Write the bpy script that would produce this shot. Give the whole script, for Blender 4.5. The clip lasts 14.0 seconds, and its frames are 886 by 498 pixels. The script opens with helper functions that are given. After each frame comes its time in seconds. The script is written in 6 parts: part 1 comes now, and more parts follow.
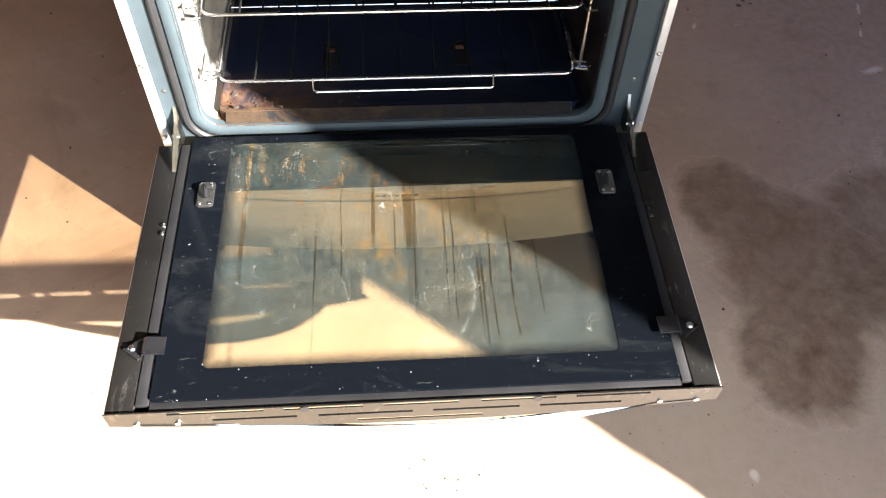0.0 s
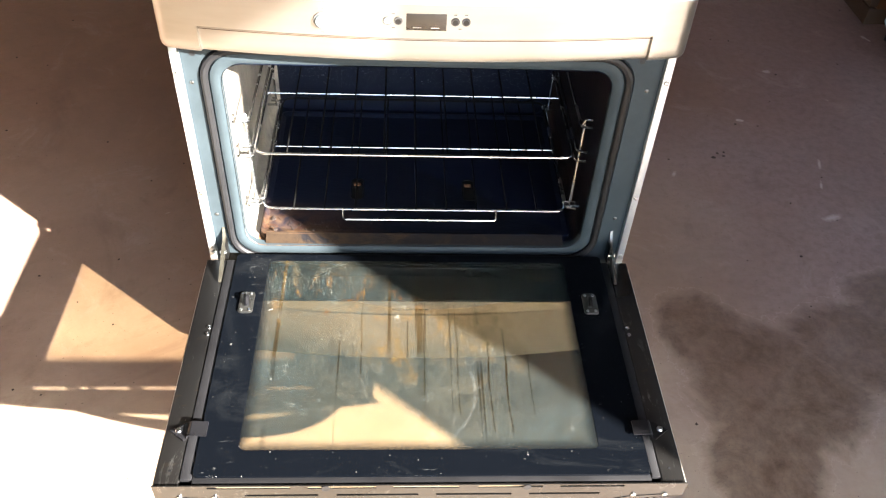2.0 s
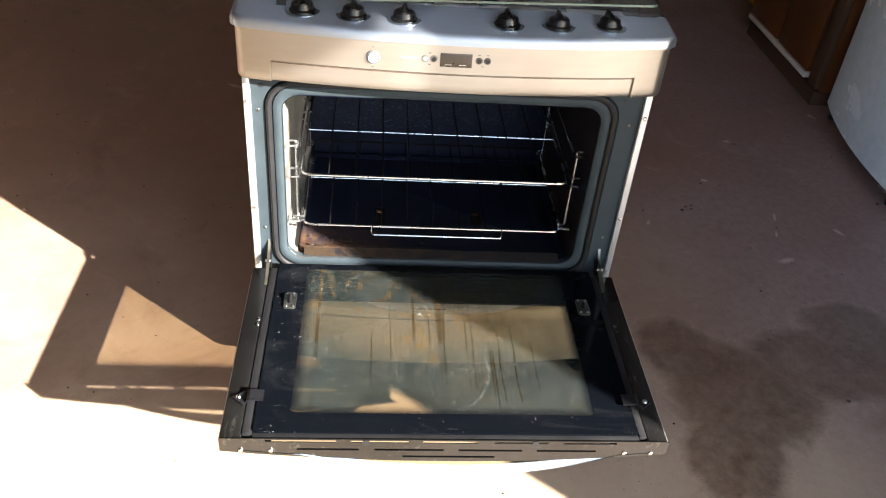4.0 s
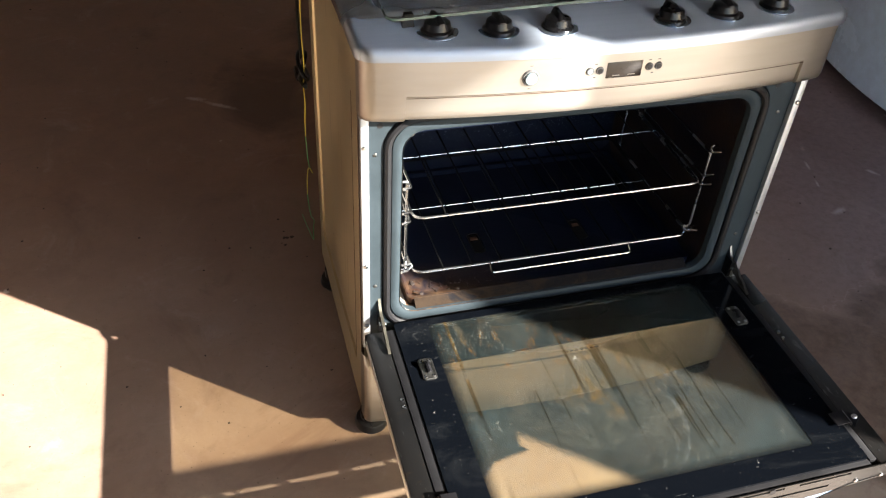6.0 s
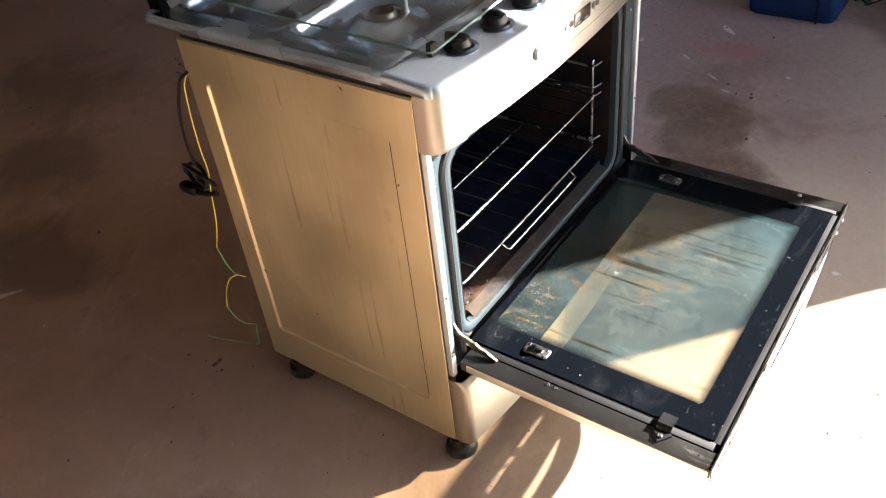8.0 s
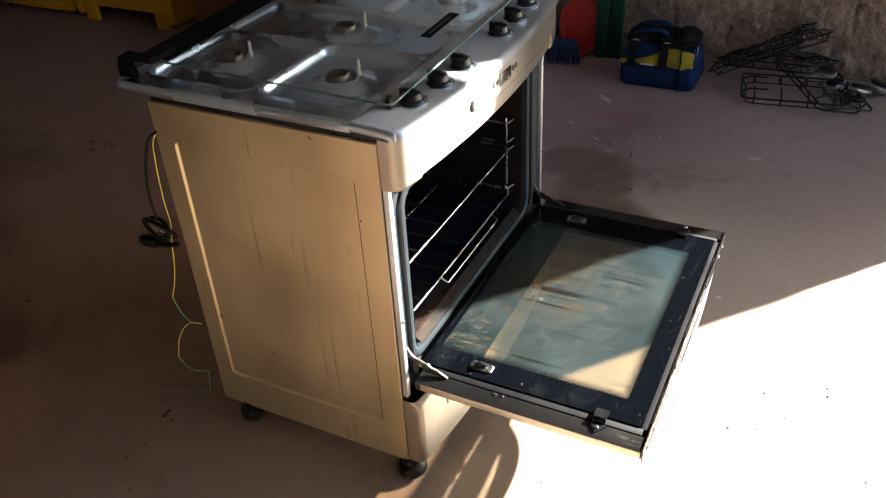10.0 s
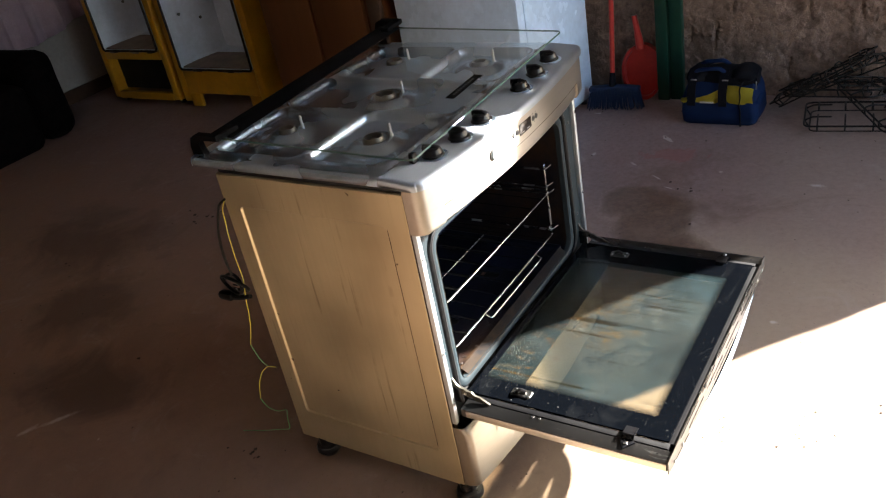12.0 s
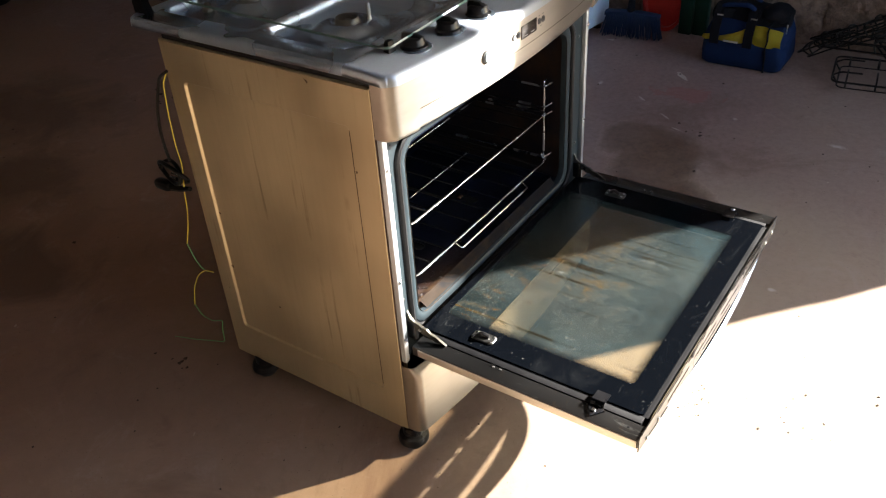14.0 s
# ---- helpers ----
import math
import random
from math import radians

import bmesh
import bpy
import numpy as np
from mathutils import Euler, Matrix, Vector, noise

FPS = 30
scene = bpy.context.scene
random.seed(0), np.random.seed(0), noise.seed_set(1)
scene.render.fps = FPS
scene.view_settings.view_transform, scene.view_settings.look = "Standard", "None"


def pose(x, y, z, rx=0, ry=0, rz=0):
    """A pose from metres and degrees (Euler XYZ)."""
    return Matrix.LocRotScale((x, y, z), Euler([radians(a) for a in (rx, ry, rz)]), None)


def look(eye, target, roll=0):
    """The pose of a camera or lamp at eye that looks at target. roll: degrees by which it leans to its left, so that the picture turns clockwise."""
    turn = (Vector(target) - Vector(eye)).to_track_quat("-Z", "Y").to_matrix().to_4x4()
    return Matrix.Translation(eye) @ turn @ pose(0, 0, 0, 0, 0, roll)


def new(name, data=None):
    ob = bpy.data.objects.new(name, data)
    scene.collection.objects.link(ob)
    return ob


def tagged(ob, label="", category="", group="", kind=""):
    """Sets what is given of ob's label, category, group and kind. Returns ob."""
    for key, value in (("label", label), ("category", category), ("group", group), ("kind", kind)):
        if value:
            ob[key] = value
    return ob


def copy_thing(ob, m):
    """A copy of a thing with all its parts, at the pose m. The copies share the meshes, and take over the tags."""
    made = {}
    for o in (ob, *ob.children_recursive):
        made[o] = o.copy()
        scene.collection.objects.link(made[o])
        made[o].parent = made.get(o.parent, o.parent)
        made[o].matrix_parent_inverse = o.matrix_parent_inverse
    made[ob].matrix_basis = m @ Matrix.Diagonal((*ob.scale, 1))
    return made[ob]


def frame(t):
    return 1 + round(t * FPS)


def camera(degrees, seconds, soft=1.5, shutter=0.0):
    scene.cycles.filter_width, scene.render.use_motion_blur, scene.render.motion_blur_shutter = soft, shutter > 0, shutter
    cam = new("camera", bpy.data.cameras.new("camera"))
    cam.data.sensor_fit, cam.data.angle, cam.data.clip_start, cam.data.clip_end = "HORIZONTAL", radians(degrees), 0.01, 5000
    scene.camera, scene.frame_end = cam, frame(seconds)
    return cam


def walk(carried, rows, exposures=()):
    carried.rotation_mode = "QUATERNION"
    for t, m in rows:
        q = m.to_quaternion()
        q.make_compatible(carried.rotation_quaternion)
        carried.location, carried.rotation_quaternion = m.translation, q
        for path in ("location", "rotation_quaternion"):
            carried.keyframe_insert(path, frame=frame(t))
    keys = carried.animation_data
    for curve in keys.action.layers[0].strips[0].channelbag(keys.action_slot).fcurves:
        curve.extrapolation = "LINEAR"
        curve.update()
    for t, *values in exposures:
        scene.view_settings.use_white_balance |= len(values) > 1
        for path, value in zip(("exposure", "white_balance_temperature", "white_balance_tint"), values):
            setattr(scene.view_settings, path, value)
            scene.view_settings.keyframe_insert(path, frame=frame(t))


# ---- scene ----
cam = camera(55.9, 14.0, 1.15)
PATH = [
    (0, (-0.016, -0.971, 1.237), (0.086, 0.246, -0.347), 1.7),
    (0.5, (-0.008, -1.028, 1.298), (0.091, 0.214, -0.267), 1.1),
    (1, (-0.003, -1.058, 1.34), (0.07, 0.315, -0.113), 0.3),
    (1.5, (-0.013, -1.094, 1.366), (0.12, 0.318, -0.044), 1.9),
    (2, (-0.042, -1.121, 1.374), (0.068, 0.324, -0.005), 3.5),
    (2.5, (-0.083, -1.185, 1.382), (0.091, 0.281, 0.032), 5.2),
    (3, (-0.131, -1.312, 1.396), (0.108, 0.177, 0.083), 5.8),
    (3.2, (-0.138, -1.357, 1.412), (0.043, 0.188, 0.155), 5.7),
    (5.3, (-0.172, -1.440, 1.356), (0.007, 0.167, 0.178), 5.5),
    (5.5, (-0.331, -1.325, 1.342), (-0.07, 0.198, 0.073), 6.2),
    (6, (-0.582, -1.058, 1.362), (-0.108, 0.412, 0.092), 3.7),
    (6.5, (-0.742, -0.711, 1.346), (-0.22, 0.615, -0.057), -4.6),
    (7, (-0.889, -0.602, 1.369), (0.101, 0.485, 0.013), -5.8),
    (7.5, (-1.076, -0.58, 1.392), (0.056, 0.404, 0.069), -5.3),
    (8, (-1.193, -0.671, 1.4), (0.017, 0.302, 0.14), -6.9),
    (8.2, (-1.23, -0.67, 1.428), (0.085, 0.213, 0.208), -5.0),
    (10.3, (-1.457, -0.669, 1.459), (0.011, 0.115, 0.351), -3.7),
    (10.5, (-1.467, -0.678, 1.464), (0.001, 0.131, 0.373), -4.4),
    (11, (-1.483, -0.72, 1.472), (-0.032, 0.15, 0.405), -4.8),
    (11.5, (-1.48, -0.807, 1.478), (-0.111, 0.171, 0.397), -8.4),
    (12, (-1.503, -0.897, 1.499), (-0.104, 0.14, 0.517), -11.3),
    (12.5, (-1.533, -0.936, 1.487), (-0.17, 0.102, 0.454), -11.4),
    (13, (-1.534, -0.928, 1.483), (-0.18, 0.112, 0.441), -10.6),
    (13.5, (-1.535, -0.927, 1.482), (-0.154, 0.116, 0.479), -10.6),
    (14, (-1.312, -0.798, 1.362), (0.01, 0.171, 0.216), -4.0),
]
EXPOSURES = [(0.0, 4.35), (0.5, 3.33), (1.0, 3.58), (1.5, 4.39), (2.0, 4.42), (2.5, 4.18), (3.0, 3.71), (4.2, 3.68), (5.3, 3.33), (5.5, 3.28), (6.0, 3.43), (6.5, 3.88), (7.0, 4.34), (7.5, 4.46), (8.0, 4.36),
             (9.2, 3.83), (10.5, 3.59), (11.0, 3.71), (11.5, 3.72), (12.0, 3.73), (12.5, 3.95), (13.0, 3.61), (13.5, 3.60), (14.0, 3.48)]
walk(cam, [(t, look(eye, target, roll)) for t, eye, target, roll in PATH], EXPOSURES)

# ---- sky, sun ----
SUN = Vector((1.68, -1.335, 1.0)).normalized()
world = bpy.data.worlds.new("world")
scene.world = world
world.use_nodes = True
wn = world.node_tree.nodes
sky = wn.new("ShaderNodeTexSky")
sky.sky_type, sky.sun_disc = "NISHITA", False
sky.sun_elevation = math.asin(SUN.z)
sky.sun_rotation = math.atan2(SUN.x, SUN.y)
wn["Background"].inputs["Strength"].default_value = 0.07
world.node_tree.links.new(sky.outputs[0], wn["Background"].inputs["Color"])
lamp = bpy.data.lights.new("sun", "SUN")
lamp.energy, lamp.angle, lamp.color = 5.0, radians(0.5), (1.0, 0.94, 0.86)
sun = new("sun", lamp)
sun.matrix_world = look(SUN * 20, (0, 0, 0))


# ---- materials ----
class Nodes:
    """A small builder for node materials."""

    def __init__(self, name):
        self.mat = bpy.data.materials.new(name)
        self.mat.use_nodes = True
        self.tree = self.mat.node_tree
        self.bsdf = self.tree.nodes["Principled BSDF"]
        self.out = self.tree.nodes["Material Output"]
        self.pos = self.add("ShaderNodeNewGeometry").outputs["Position"]

    def add(self, kind, **values):
        node = self.tree.nodes.new(kind)
        for key, value in values.items():
            setattr(node, key, value)
        return node

    def plug(self, a, b):
        if hasattr(a, "is_linked"):
            self.tree.links.new(a, b)
        else:
            b.default_value = a

    def scaled(self, k):
        n = self.add("ShaderNodeMapping")
        self.plug(self.pos, n.inputs["Vector"])
        n.inputs["Scale"].default_value = k
        return n.outputs[0]

    def noise(self, scale, detail=4, rough=0.6, stretch=(1, 1, 1), warp=0.0):
        n = self.add("ShaderNodeTexNoise")
        self.plug(self.scaled(stretch) if stretch != (1, 1, 1) else self.pos, n.inputs["Vector"])
        n.inputs["Scale"].default_value, n.inputs["Detail"].default_value = scale, detail
        n.inputs["Roughness"].default_value, n.inputs["Distortion"].default_value = rough, warp
        return n.outputs["Fac"]

    def ramp(self, fac, stops):
        n = self.add("ShaderNodeValToRGB")
        el = n.color_ramp.elements
        while len(el) < len(stops):
            el.new(0.5)
        for e, (p, c) in zip(el, stops):
            e.position = p
            e.color = (c, c, c, 1) if isinstance(c, (int, float)) else (*c, 1)
        self.plug(fac, n.inputs[0])
        return n.outputs[0]

    def mix(self, fac, a, b, mode="MIX"):
        n = self.add("ShaderNodeMix", data_type="RGBA", blend_type=mode)
        self.plug(fac, n.inputs["Factor"])
        for v, key in ((a, "A"), (b, "B")):
            sock = [q for q in n.inputs if q.name == key and q.type == "RGBA"][0]
            self.plug((*v, 1) if isinstance(v, tuple) else v, sock)
        return [q for q in n.outputs if q.type == "RGBA"][0]

    def math(self, op, a, b=0.0, c=0.0):
        n = self.add("ShaderNodeMath", operation=op)
        for v, sock in zip((a, b, c), n.inputs):
            self.plug(v, sock)
        return n.outputs[0]

    def bump(self, height, strength=0.2, distance=0.002):
        n = self.add("ShaderNodeBump")
        n.inputs["Strength"].default_value, n.inputs["Distance"].default_value = strength, distance
        self.plug(height, n.inputs["Height"])
        self.plug(n.outputs[0], self.bsdf.inputs["Normal"])

    def set(self, color=None, rough=None, metal=None, **more):
        names = {"coat": "Coat Weight", "spec": "Specular IOR Level", "sheen": "Sheen Weight", "aniso": "Anisotropic"}
        for v, key in ((color, "Base Color"), (rough, "Roughness"), (metal, "Metallic")):
            if v is not None:
                self.plug((*v, 1) if isinstance(v, tuple) else v, self.bsdf.inputs[key])
        for key, v in more.items():
            self.plug(v, self.bsdf.inputs[names[key]])
        return self.mat


def shade(c, k):
    return tuple(min(1.0, x * k) for x in c)


def plain(name, c, rough=0.5, metal=0.0, vary=0.25, big=3.0, fine=60.0, bump=0.1, depth=0.001, stretch=(1, 1, 1), **more):
    """A surface with large patches, fine grain, uneven gloss and fine relief."""
    n = Nodes(name)
    large = n.noise(big, 5, 0.65, stretch)
    small = n.noise(fine, 3, 0.6, stretch)
    col = n.mix(n.ramp(large, [(0.3, 0), (0.7, 1)]), shade(c, 1 - vary), shade(c, 1 + vary * 0.6))
    col = n.mix(n.ramp(small, [(0.35, 0.25), (0.7, 0)]), col, shade(c, 0.55))
    r = n.ramp(large, [(0.3, max(0.03, rough - 0.1)), (0.75, min(1, rough + 0.1))])
    if bump:
        n.bump(small, bump, depth)
    return n.set(col, r, metal, **more)


def floor_material():
    n = Nodes("burnt_cement")
    big = n.noise(0.7, 6, 0.6, warp=0.6)
    mid = n.noise(3.2, 6, 0.65, warp=0.4)
    fine = n.noise(45, 5, 0.7)
    col = n.mix(n.ramp(big, [(0.34, 0), (0.66, 1)]), (0.205, 0.136, 0.112), (0.285, 0.212, 0.188))
    col = n.mix(n.ramp(mid, [(0.42, 0.0), (0.72, 0.5)]), col, (0.31, 0.25, 0.23))
    col = n.mix(n.ramp(fine, [(0.3, 0.4), (0.55, 0)]), col, (0.13, 0.075, 0.055))
    # redder to the left and back: the shade's warm tone put into the colour
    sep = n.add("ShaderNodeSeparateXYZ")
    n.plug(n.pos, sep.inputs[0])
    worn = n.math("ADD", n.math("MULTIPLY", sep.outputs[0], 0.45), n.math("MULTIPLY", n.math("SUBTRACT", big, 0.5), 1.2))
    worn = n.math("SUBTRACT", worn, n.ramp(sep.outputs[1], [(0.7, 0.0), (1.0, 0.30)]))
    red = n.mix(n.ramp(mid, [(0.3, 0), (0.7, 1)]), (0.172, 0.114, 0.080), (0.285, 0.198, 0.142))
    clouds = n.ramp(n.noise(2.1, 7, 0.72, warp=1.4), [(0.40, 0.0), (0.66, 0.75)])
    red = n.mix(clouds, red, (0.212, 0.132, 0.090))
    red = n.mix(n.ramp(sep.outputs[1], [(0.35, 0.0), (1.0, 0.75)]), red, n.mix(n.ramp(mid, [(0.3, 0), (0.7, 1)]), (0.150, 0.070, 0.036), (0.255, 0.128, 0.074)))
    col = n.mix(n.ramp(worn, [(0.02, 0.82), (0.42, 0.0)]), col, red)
    # paler toward the opening: the sun's brightness put into the colour
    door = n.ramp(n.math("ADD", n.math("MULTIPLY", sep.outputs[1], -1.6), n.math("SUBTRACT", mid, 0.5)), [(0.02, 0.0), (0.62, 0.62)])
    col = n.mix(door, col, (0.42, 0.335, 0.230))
    # darker toward the east wall: the dimmer light there put into the colour
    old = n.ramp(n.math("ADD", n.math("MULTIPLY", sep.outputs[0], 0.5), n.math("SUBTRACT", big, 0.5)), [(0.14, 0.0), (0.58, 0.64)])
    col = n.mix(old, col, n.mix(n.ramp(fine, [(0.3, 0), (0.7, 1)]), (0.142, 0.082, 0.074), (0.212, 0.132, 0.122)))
    # cloudy wear: pale rubbed and dark greasy patches
    wear = n.noise(6.0, 8, 0.75, warp=0.9)
    col = n.mix(n.ramp(wear, [(0.56, 0.0), (0.74, 0.42)]), col, (0.34, 0.275, 0.245))
    col = n.mix(n.ramp(wear, [(0.26, 0.45), (0.42, 0.0)]), col, (0.105, 0.058, 0.042))
    # the damp oil stain beside the stove
    wob = n.math("SUBTRACT", n.noise(5.0, 6, 0.7, warp=0.5), 0.5)
    reach = None
    for x, y, rx, ry in ((0.74, -0.09, 0.22, 0.20), (0.67, -0.27, 0.14, 0.15), (1.02, 0.03, 0.24, 0.15), (1.13, 0.15, 0.15, 0.13), (0.63, 0.07, 0.11, 0.13)):
        a = n.math("DIVIDE", n.math("SUBTRACT", sep.outputs[0], x), rx)
        b = n.math("DIVIDE", n.math("SUBTRACT", sep.outputs[1], y), ry)
        d = n.math("SQRT", n.math("ADD", n.math("MULTIPLY", a, a), n.math("MULTIPLY", b, b)))
        reach = d if reach is None else n.math("MINIMUM", reach, d)
    reach = n.math("ADD", reach, n.math("MULTIPLY", wob, 1.1))
    wet = n.ramp(reach, [(0.74, 0.97), (0.96, 0.0)])
    blot = n.ramp(n.noise(9, 8, 0.75, warp=0.5), [(0.34, 1.0), (0.66, 0.52)])
    stain = n.math("MULTIPLY", wet, blot)
    col = n.mix(stain, col, n.mix(n.ramp(n.noise(38, 5, 0.7), [(0.35, 0), (0.65, 1)]), (0.060, 0.031, 0.018), (0.118, 0.070, 0.043)))
    halo = n.ramp(reach, [(0.98, 0.0), (1.14, 0.42), (1.5, 0.0)])
    col = n.mix(halo, col, (0.40, 0.31, 0.27))
    a = n.math("DIVIDE", n.math("SUBTRACT", sep.outputs[0], 1.54), 0.075)
    b = n.math("DIVIDE", n.math("SUBTRACT", sep.outputs[1], 0.13), 0.17)
    ring = n.math("ADD", n.math("SQRT", n.math("ADD", n.math("MULTIPLY", a, a), n.math("MULTIPLY", b, b))), n.math("MULTIPLY", n.math("SUBTRACT", n.noise(9.0, 5, 0.65, warp=0.8), 0.5), 3.2))
    col = n.mix(n.ramp(ring, [(0.30, 0.38), (0.62, 0.45), (0.80, 0.0)]), col, (0.24, 0.060, 0.055))
    # old oily patches on the other side
    far = None
    for x, y, rx, ry in ((0.25, 2.30, 0.30, 0.52), (-0.42, 1.38, 0.20, 0.34), (-0.15, 1.85, 0.22, 0.26)):
        a = n.math("DIVIDE", n.math("SUBTRACT", sep.outputs[0], x), rx)
        b = n.math("DIVIDE", n.math("SUBTRACT", sep.outputs[1], y), ry)
        d = n.math("SQRT", n.math("ADD", n.math("MULTIPLY", a, a), n.math("MULTIPLY", b, b)))
        far = d if far is None else n.math("MINIMUM", far, d)
    far = n.math("ADD", far, n.math("MULTIPLY", n.math("SUBTRACT", n.noise(3.0, 6, 0.7, warp=0.8), 0.5), 2.6))
    col = n.mix(n.ramp(far, [(0.35, 0.70), (1.10, 0.0)]), col, (0.075, 0.040, 0.025))
    # dark scuffs and pale lime spots
    scuff = n.ramp(n.noise(1.3, 7, 0.7, warp=1.2), [(0.57, 0), (0.70, 0.6)])
    col = n.mix(scuff, col, (0.12, 0.065, 0.045))
    lime = n.ramp(n.noise(7.5, 3, 0.5, warp=0.3), [(0.735, 0), (0.75, 0.6)])
    col = n.mix(lime, col, (0.55, 0.48, 0.43))
    # chalky scrapes: x, y, length, width, turn
    ragged = n.math("MULTIPLY", n.math("SUBTRACT", n.noise(60, 5, 0.8), 0.5), 1.9)
    scrape = None
    for x, y, lx, ly, turn in ((1.071, 0.447, 0.035, 0.014, 20), (1.123, 1.147, 0.020, 0.013, 0), (1.120, 0.67, 0.006, 0.030, -16), (1.092, 0.58, 0.005, 0.022, -16), (-0.575, 1.355, 0.075, 0.012, -34),
                               (-0.648, 1.41, 0.045, 0.014, -20), (1.43, 0.25, 0.007, 0.030, -38), (1.33, 0.12, 0.006, 0.034, -36), (1.255, 0.05, 0.005, 0.030, -20), (1.374, -0.449, 0.014, 0.035, 0),
                               (1.489, 0.446, 0.020, 0.012, 10), (1.30, 0.60, 0.010, 0.03, 35), (0.70, 0.62, 0.016, 0.007, 60), (1.42, -0.10, 0.012, 0.010, 0)):
        ca, sa = math.cos(radians(turn)), math.sin(radians(turn))
        dx, dy = n.math("SUBTRACT", sep.outputs[0], x), n.math("SUBTRACT", sep.outputs[1], y)
        a = n.math("DIVIDE", n.math("ADD", n.math("MULTIPLY", dx, ca), n.math("MULTIPLY", dy, sa)), lx)
        b = n.math("DIVIDE", n.math("SUBTRACT", n.math("MULTIPLY", dy, ca), n.math("MULTIPLY", dx, sa)), ly)
        d = n.math("SQRT", n.math("ADD", n.math("MULTIPLY", a, a), n.math("MULTIPLY", b, b)))
        scrape = d if scrape is None else n.math("MINIMUM", scrape, d)
    scrape = n.ramp(n.math("ADD", scrape, ragged), [(0.25, 0.50), (0.95, 0.0)])
    col = n.mix(scrape, col, (0.56, 0.49, 0.45))
    # fine cement craze and dark flecks
    flecks = n.ramp(n.noise(24, 5, 0.7, warp=0.4), [(0.235, 0.75), (0.275, 0.0)])
    col = n.mix(flecks, col, (0.075, 0.045, 0.035))
    grit = n.ramp(n.noise(160, 2, 0.5), [(0.24, 0.8), (0.3, 0)])
    col = n.mix(grit, col, (0.06, 0.04, 0.03))
    rough = n.ramp(mid, [(0.3, 0.42), (0.7, 0.62)])
    n.bump(n.math("ADD", fine, n.math("ADD", n.math("MULTIPLY", mid, 2.0), wear)), 0.30, 0.0020)
    return n.set(col, n.math("SUBTRACT", rough, n.math("MULTIPLY", stain, 0.12)), 0.0, spec=0.4)


def plaster_material():
    n = Nodes("rough_plaster")
    big = n.noise(1.6, 6, 0.7, warp=0.5)
    fine = n.noise(30, 6, 0.75)
    lumps = n.noise(13, 5, 0.66)
    runs = n.noise(2.6, 5, 0.75, (1, 3.4, 0.30), 0.3)
    col = n.mix(n.ramp(big, [(0.35, 0), (0.65, 1)]), (0.112, 0.074, 0.057), (0.228, 0.156, 0.122))
    col = n.mix(n.ramp(lumps, [(0.52, 0), (0.72, 0.55)]), col, (0.300, 0.215, 0.172))
    col = n.mix(n.ramp(lumps, [(0.26, 0.7), (0.44, 0)]), col, (0.062, 0.044, 0.036))
    col = n.mix(n.ramp(fine, [(0.35, 0.5), (0.55, 0)]), col, (0.055, 0.040, 0.032))
    col = n.mix(n.ramp(runs, [(0.62, 0), (0.70, 0.75)]), col, (0.05, 0.035, 0.028))
    rust = n.ramp(n.noise(4.5, 4, 0.6, warp=0.6), [(0.66, 0), (0.74, 0.5)])
    col = n.mix(rust, col, (0.30, 0.12, 0.07))
    n.bump(n.math("ADD", fine, n.math("MULTIPLY", n.math("ADD", big, lumps), 3.0)), 1.0, 0.014)
    return n.set(col, 0.92, 0.0, spec=0.15)


def steel_material(name, c, rough, metal, streak=0.0, brush=(1, 1, 1), aniso=0.0):
    """Brushed steel with fine brush lines, greasy patches and dirty runs."""
    n = Nodes(name)
    grain = n.noise(90, 2, 0.5, brush)
    patch = n.noise(4.5, 3, 0.5)
    col = n.mix(n.ramp(patch, [(0.3, 0), (0.7, 1)]), shade(c, 0.82), shade(c, 1.08))
    col = n.mix(n.ramp(grain, [(0.3, 0.12), (0.6, 0)]), col, shade(c, 0.6))
    if streak:
        runs = n.noise(30, 4, 0.6, (1, 1.8, 0.07))
        thin = n.ramp(runs, [(0.60, 0), (0.68, streak)])
        grime = n.ramp(n.noise(5, 4, 0.7), [(0.42, 0), (0.62, 1)])
        col = n.mix(n.math("MULTIPLY", thin, grime), col, (0.10, 0.065, 0.035))
        specks = n.ramp(n.noise(34, 2, 0.5), [(0.745, 0), (0.76, 0.9)])
        col = n.mix(specks, col, (0.05, 0.03, 0.02))
        chips = n.ramp(n.noise(75, 4, 0.7, (1, 0.5, 1), 0.4), [(0.70, 0), (0.73, 0.6 if streak < 0.5 else 0.0)])
        col = n.mix(chips, col, (0.42, 0.41, 0.39))
        if streak < 0.5:
            rubbed = n.math("MULTIPLY", n.ramp(n.noise(45, 5, 0.8, (1.6, 0.35, 1), 0.7), [(0.57, 0), (0.64, 0.40)]), n.ramp(n.noise(8, 4, 0.7), [(0.48, 0), (0.62, 1)]))
            col = n.mix(rubbed, col, (0.36, 0.36, 0.35))
        film = n.ramp(n.noise(1.8, 5, 0.6), [(0.35, 0), (0.75, 0.45 if streak > 0.5 else 0.03)])
        col = n.mix(film, col, (0.42, 0.33, 0.20))
    r = n.ramp(patch, [(0.3, max(0.05, rough - 0.07)), (0.75, rough + 0.12)])
    if aniso:
        # brushed from side to side: the gloss spreads across the grain
        way = n.add("ShaderNodeCombineXYZ")
        way.inputs[1].default_value, way.inputs[2].default_value = 0.7, 0.7
        n.plug(way.outputs[0], n.bsdf.inputs["Tangent"])
        n.set(aniso=aniso)
    return n.set(col, r, metal)


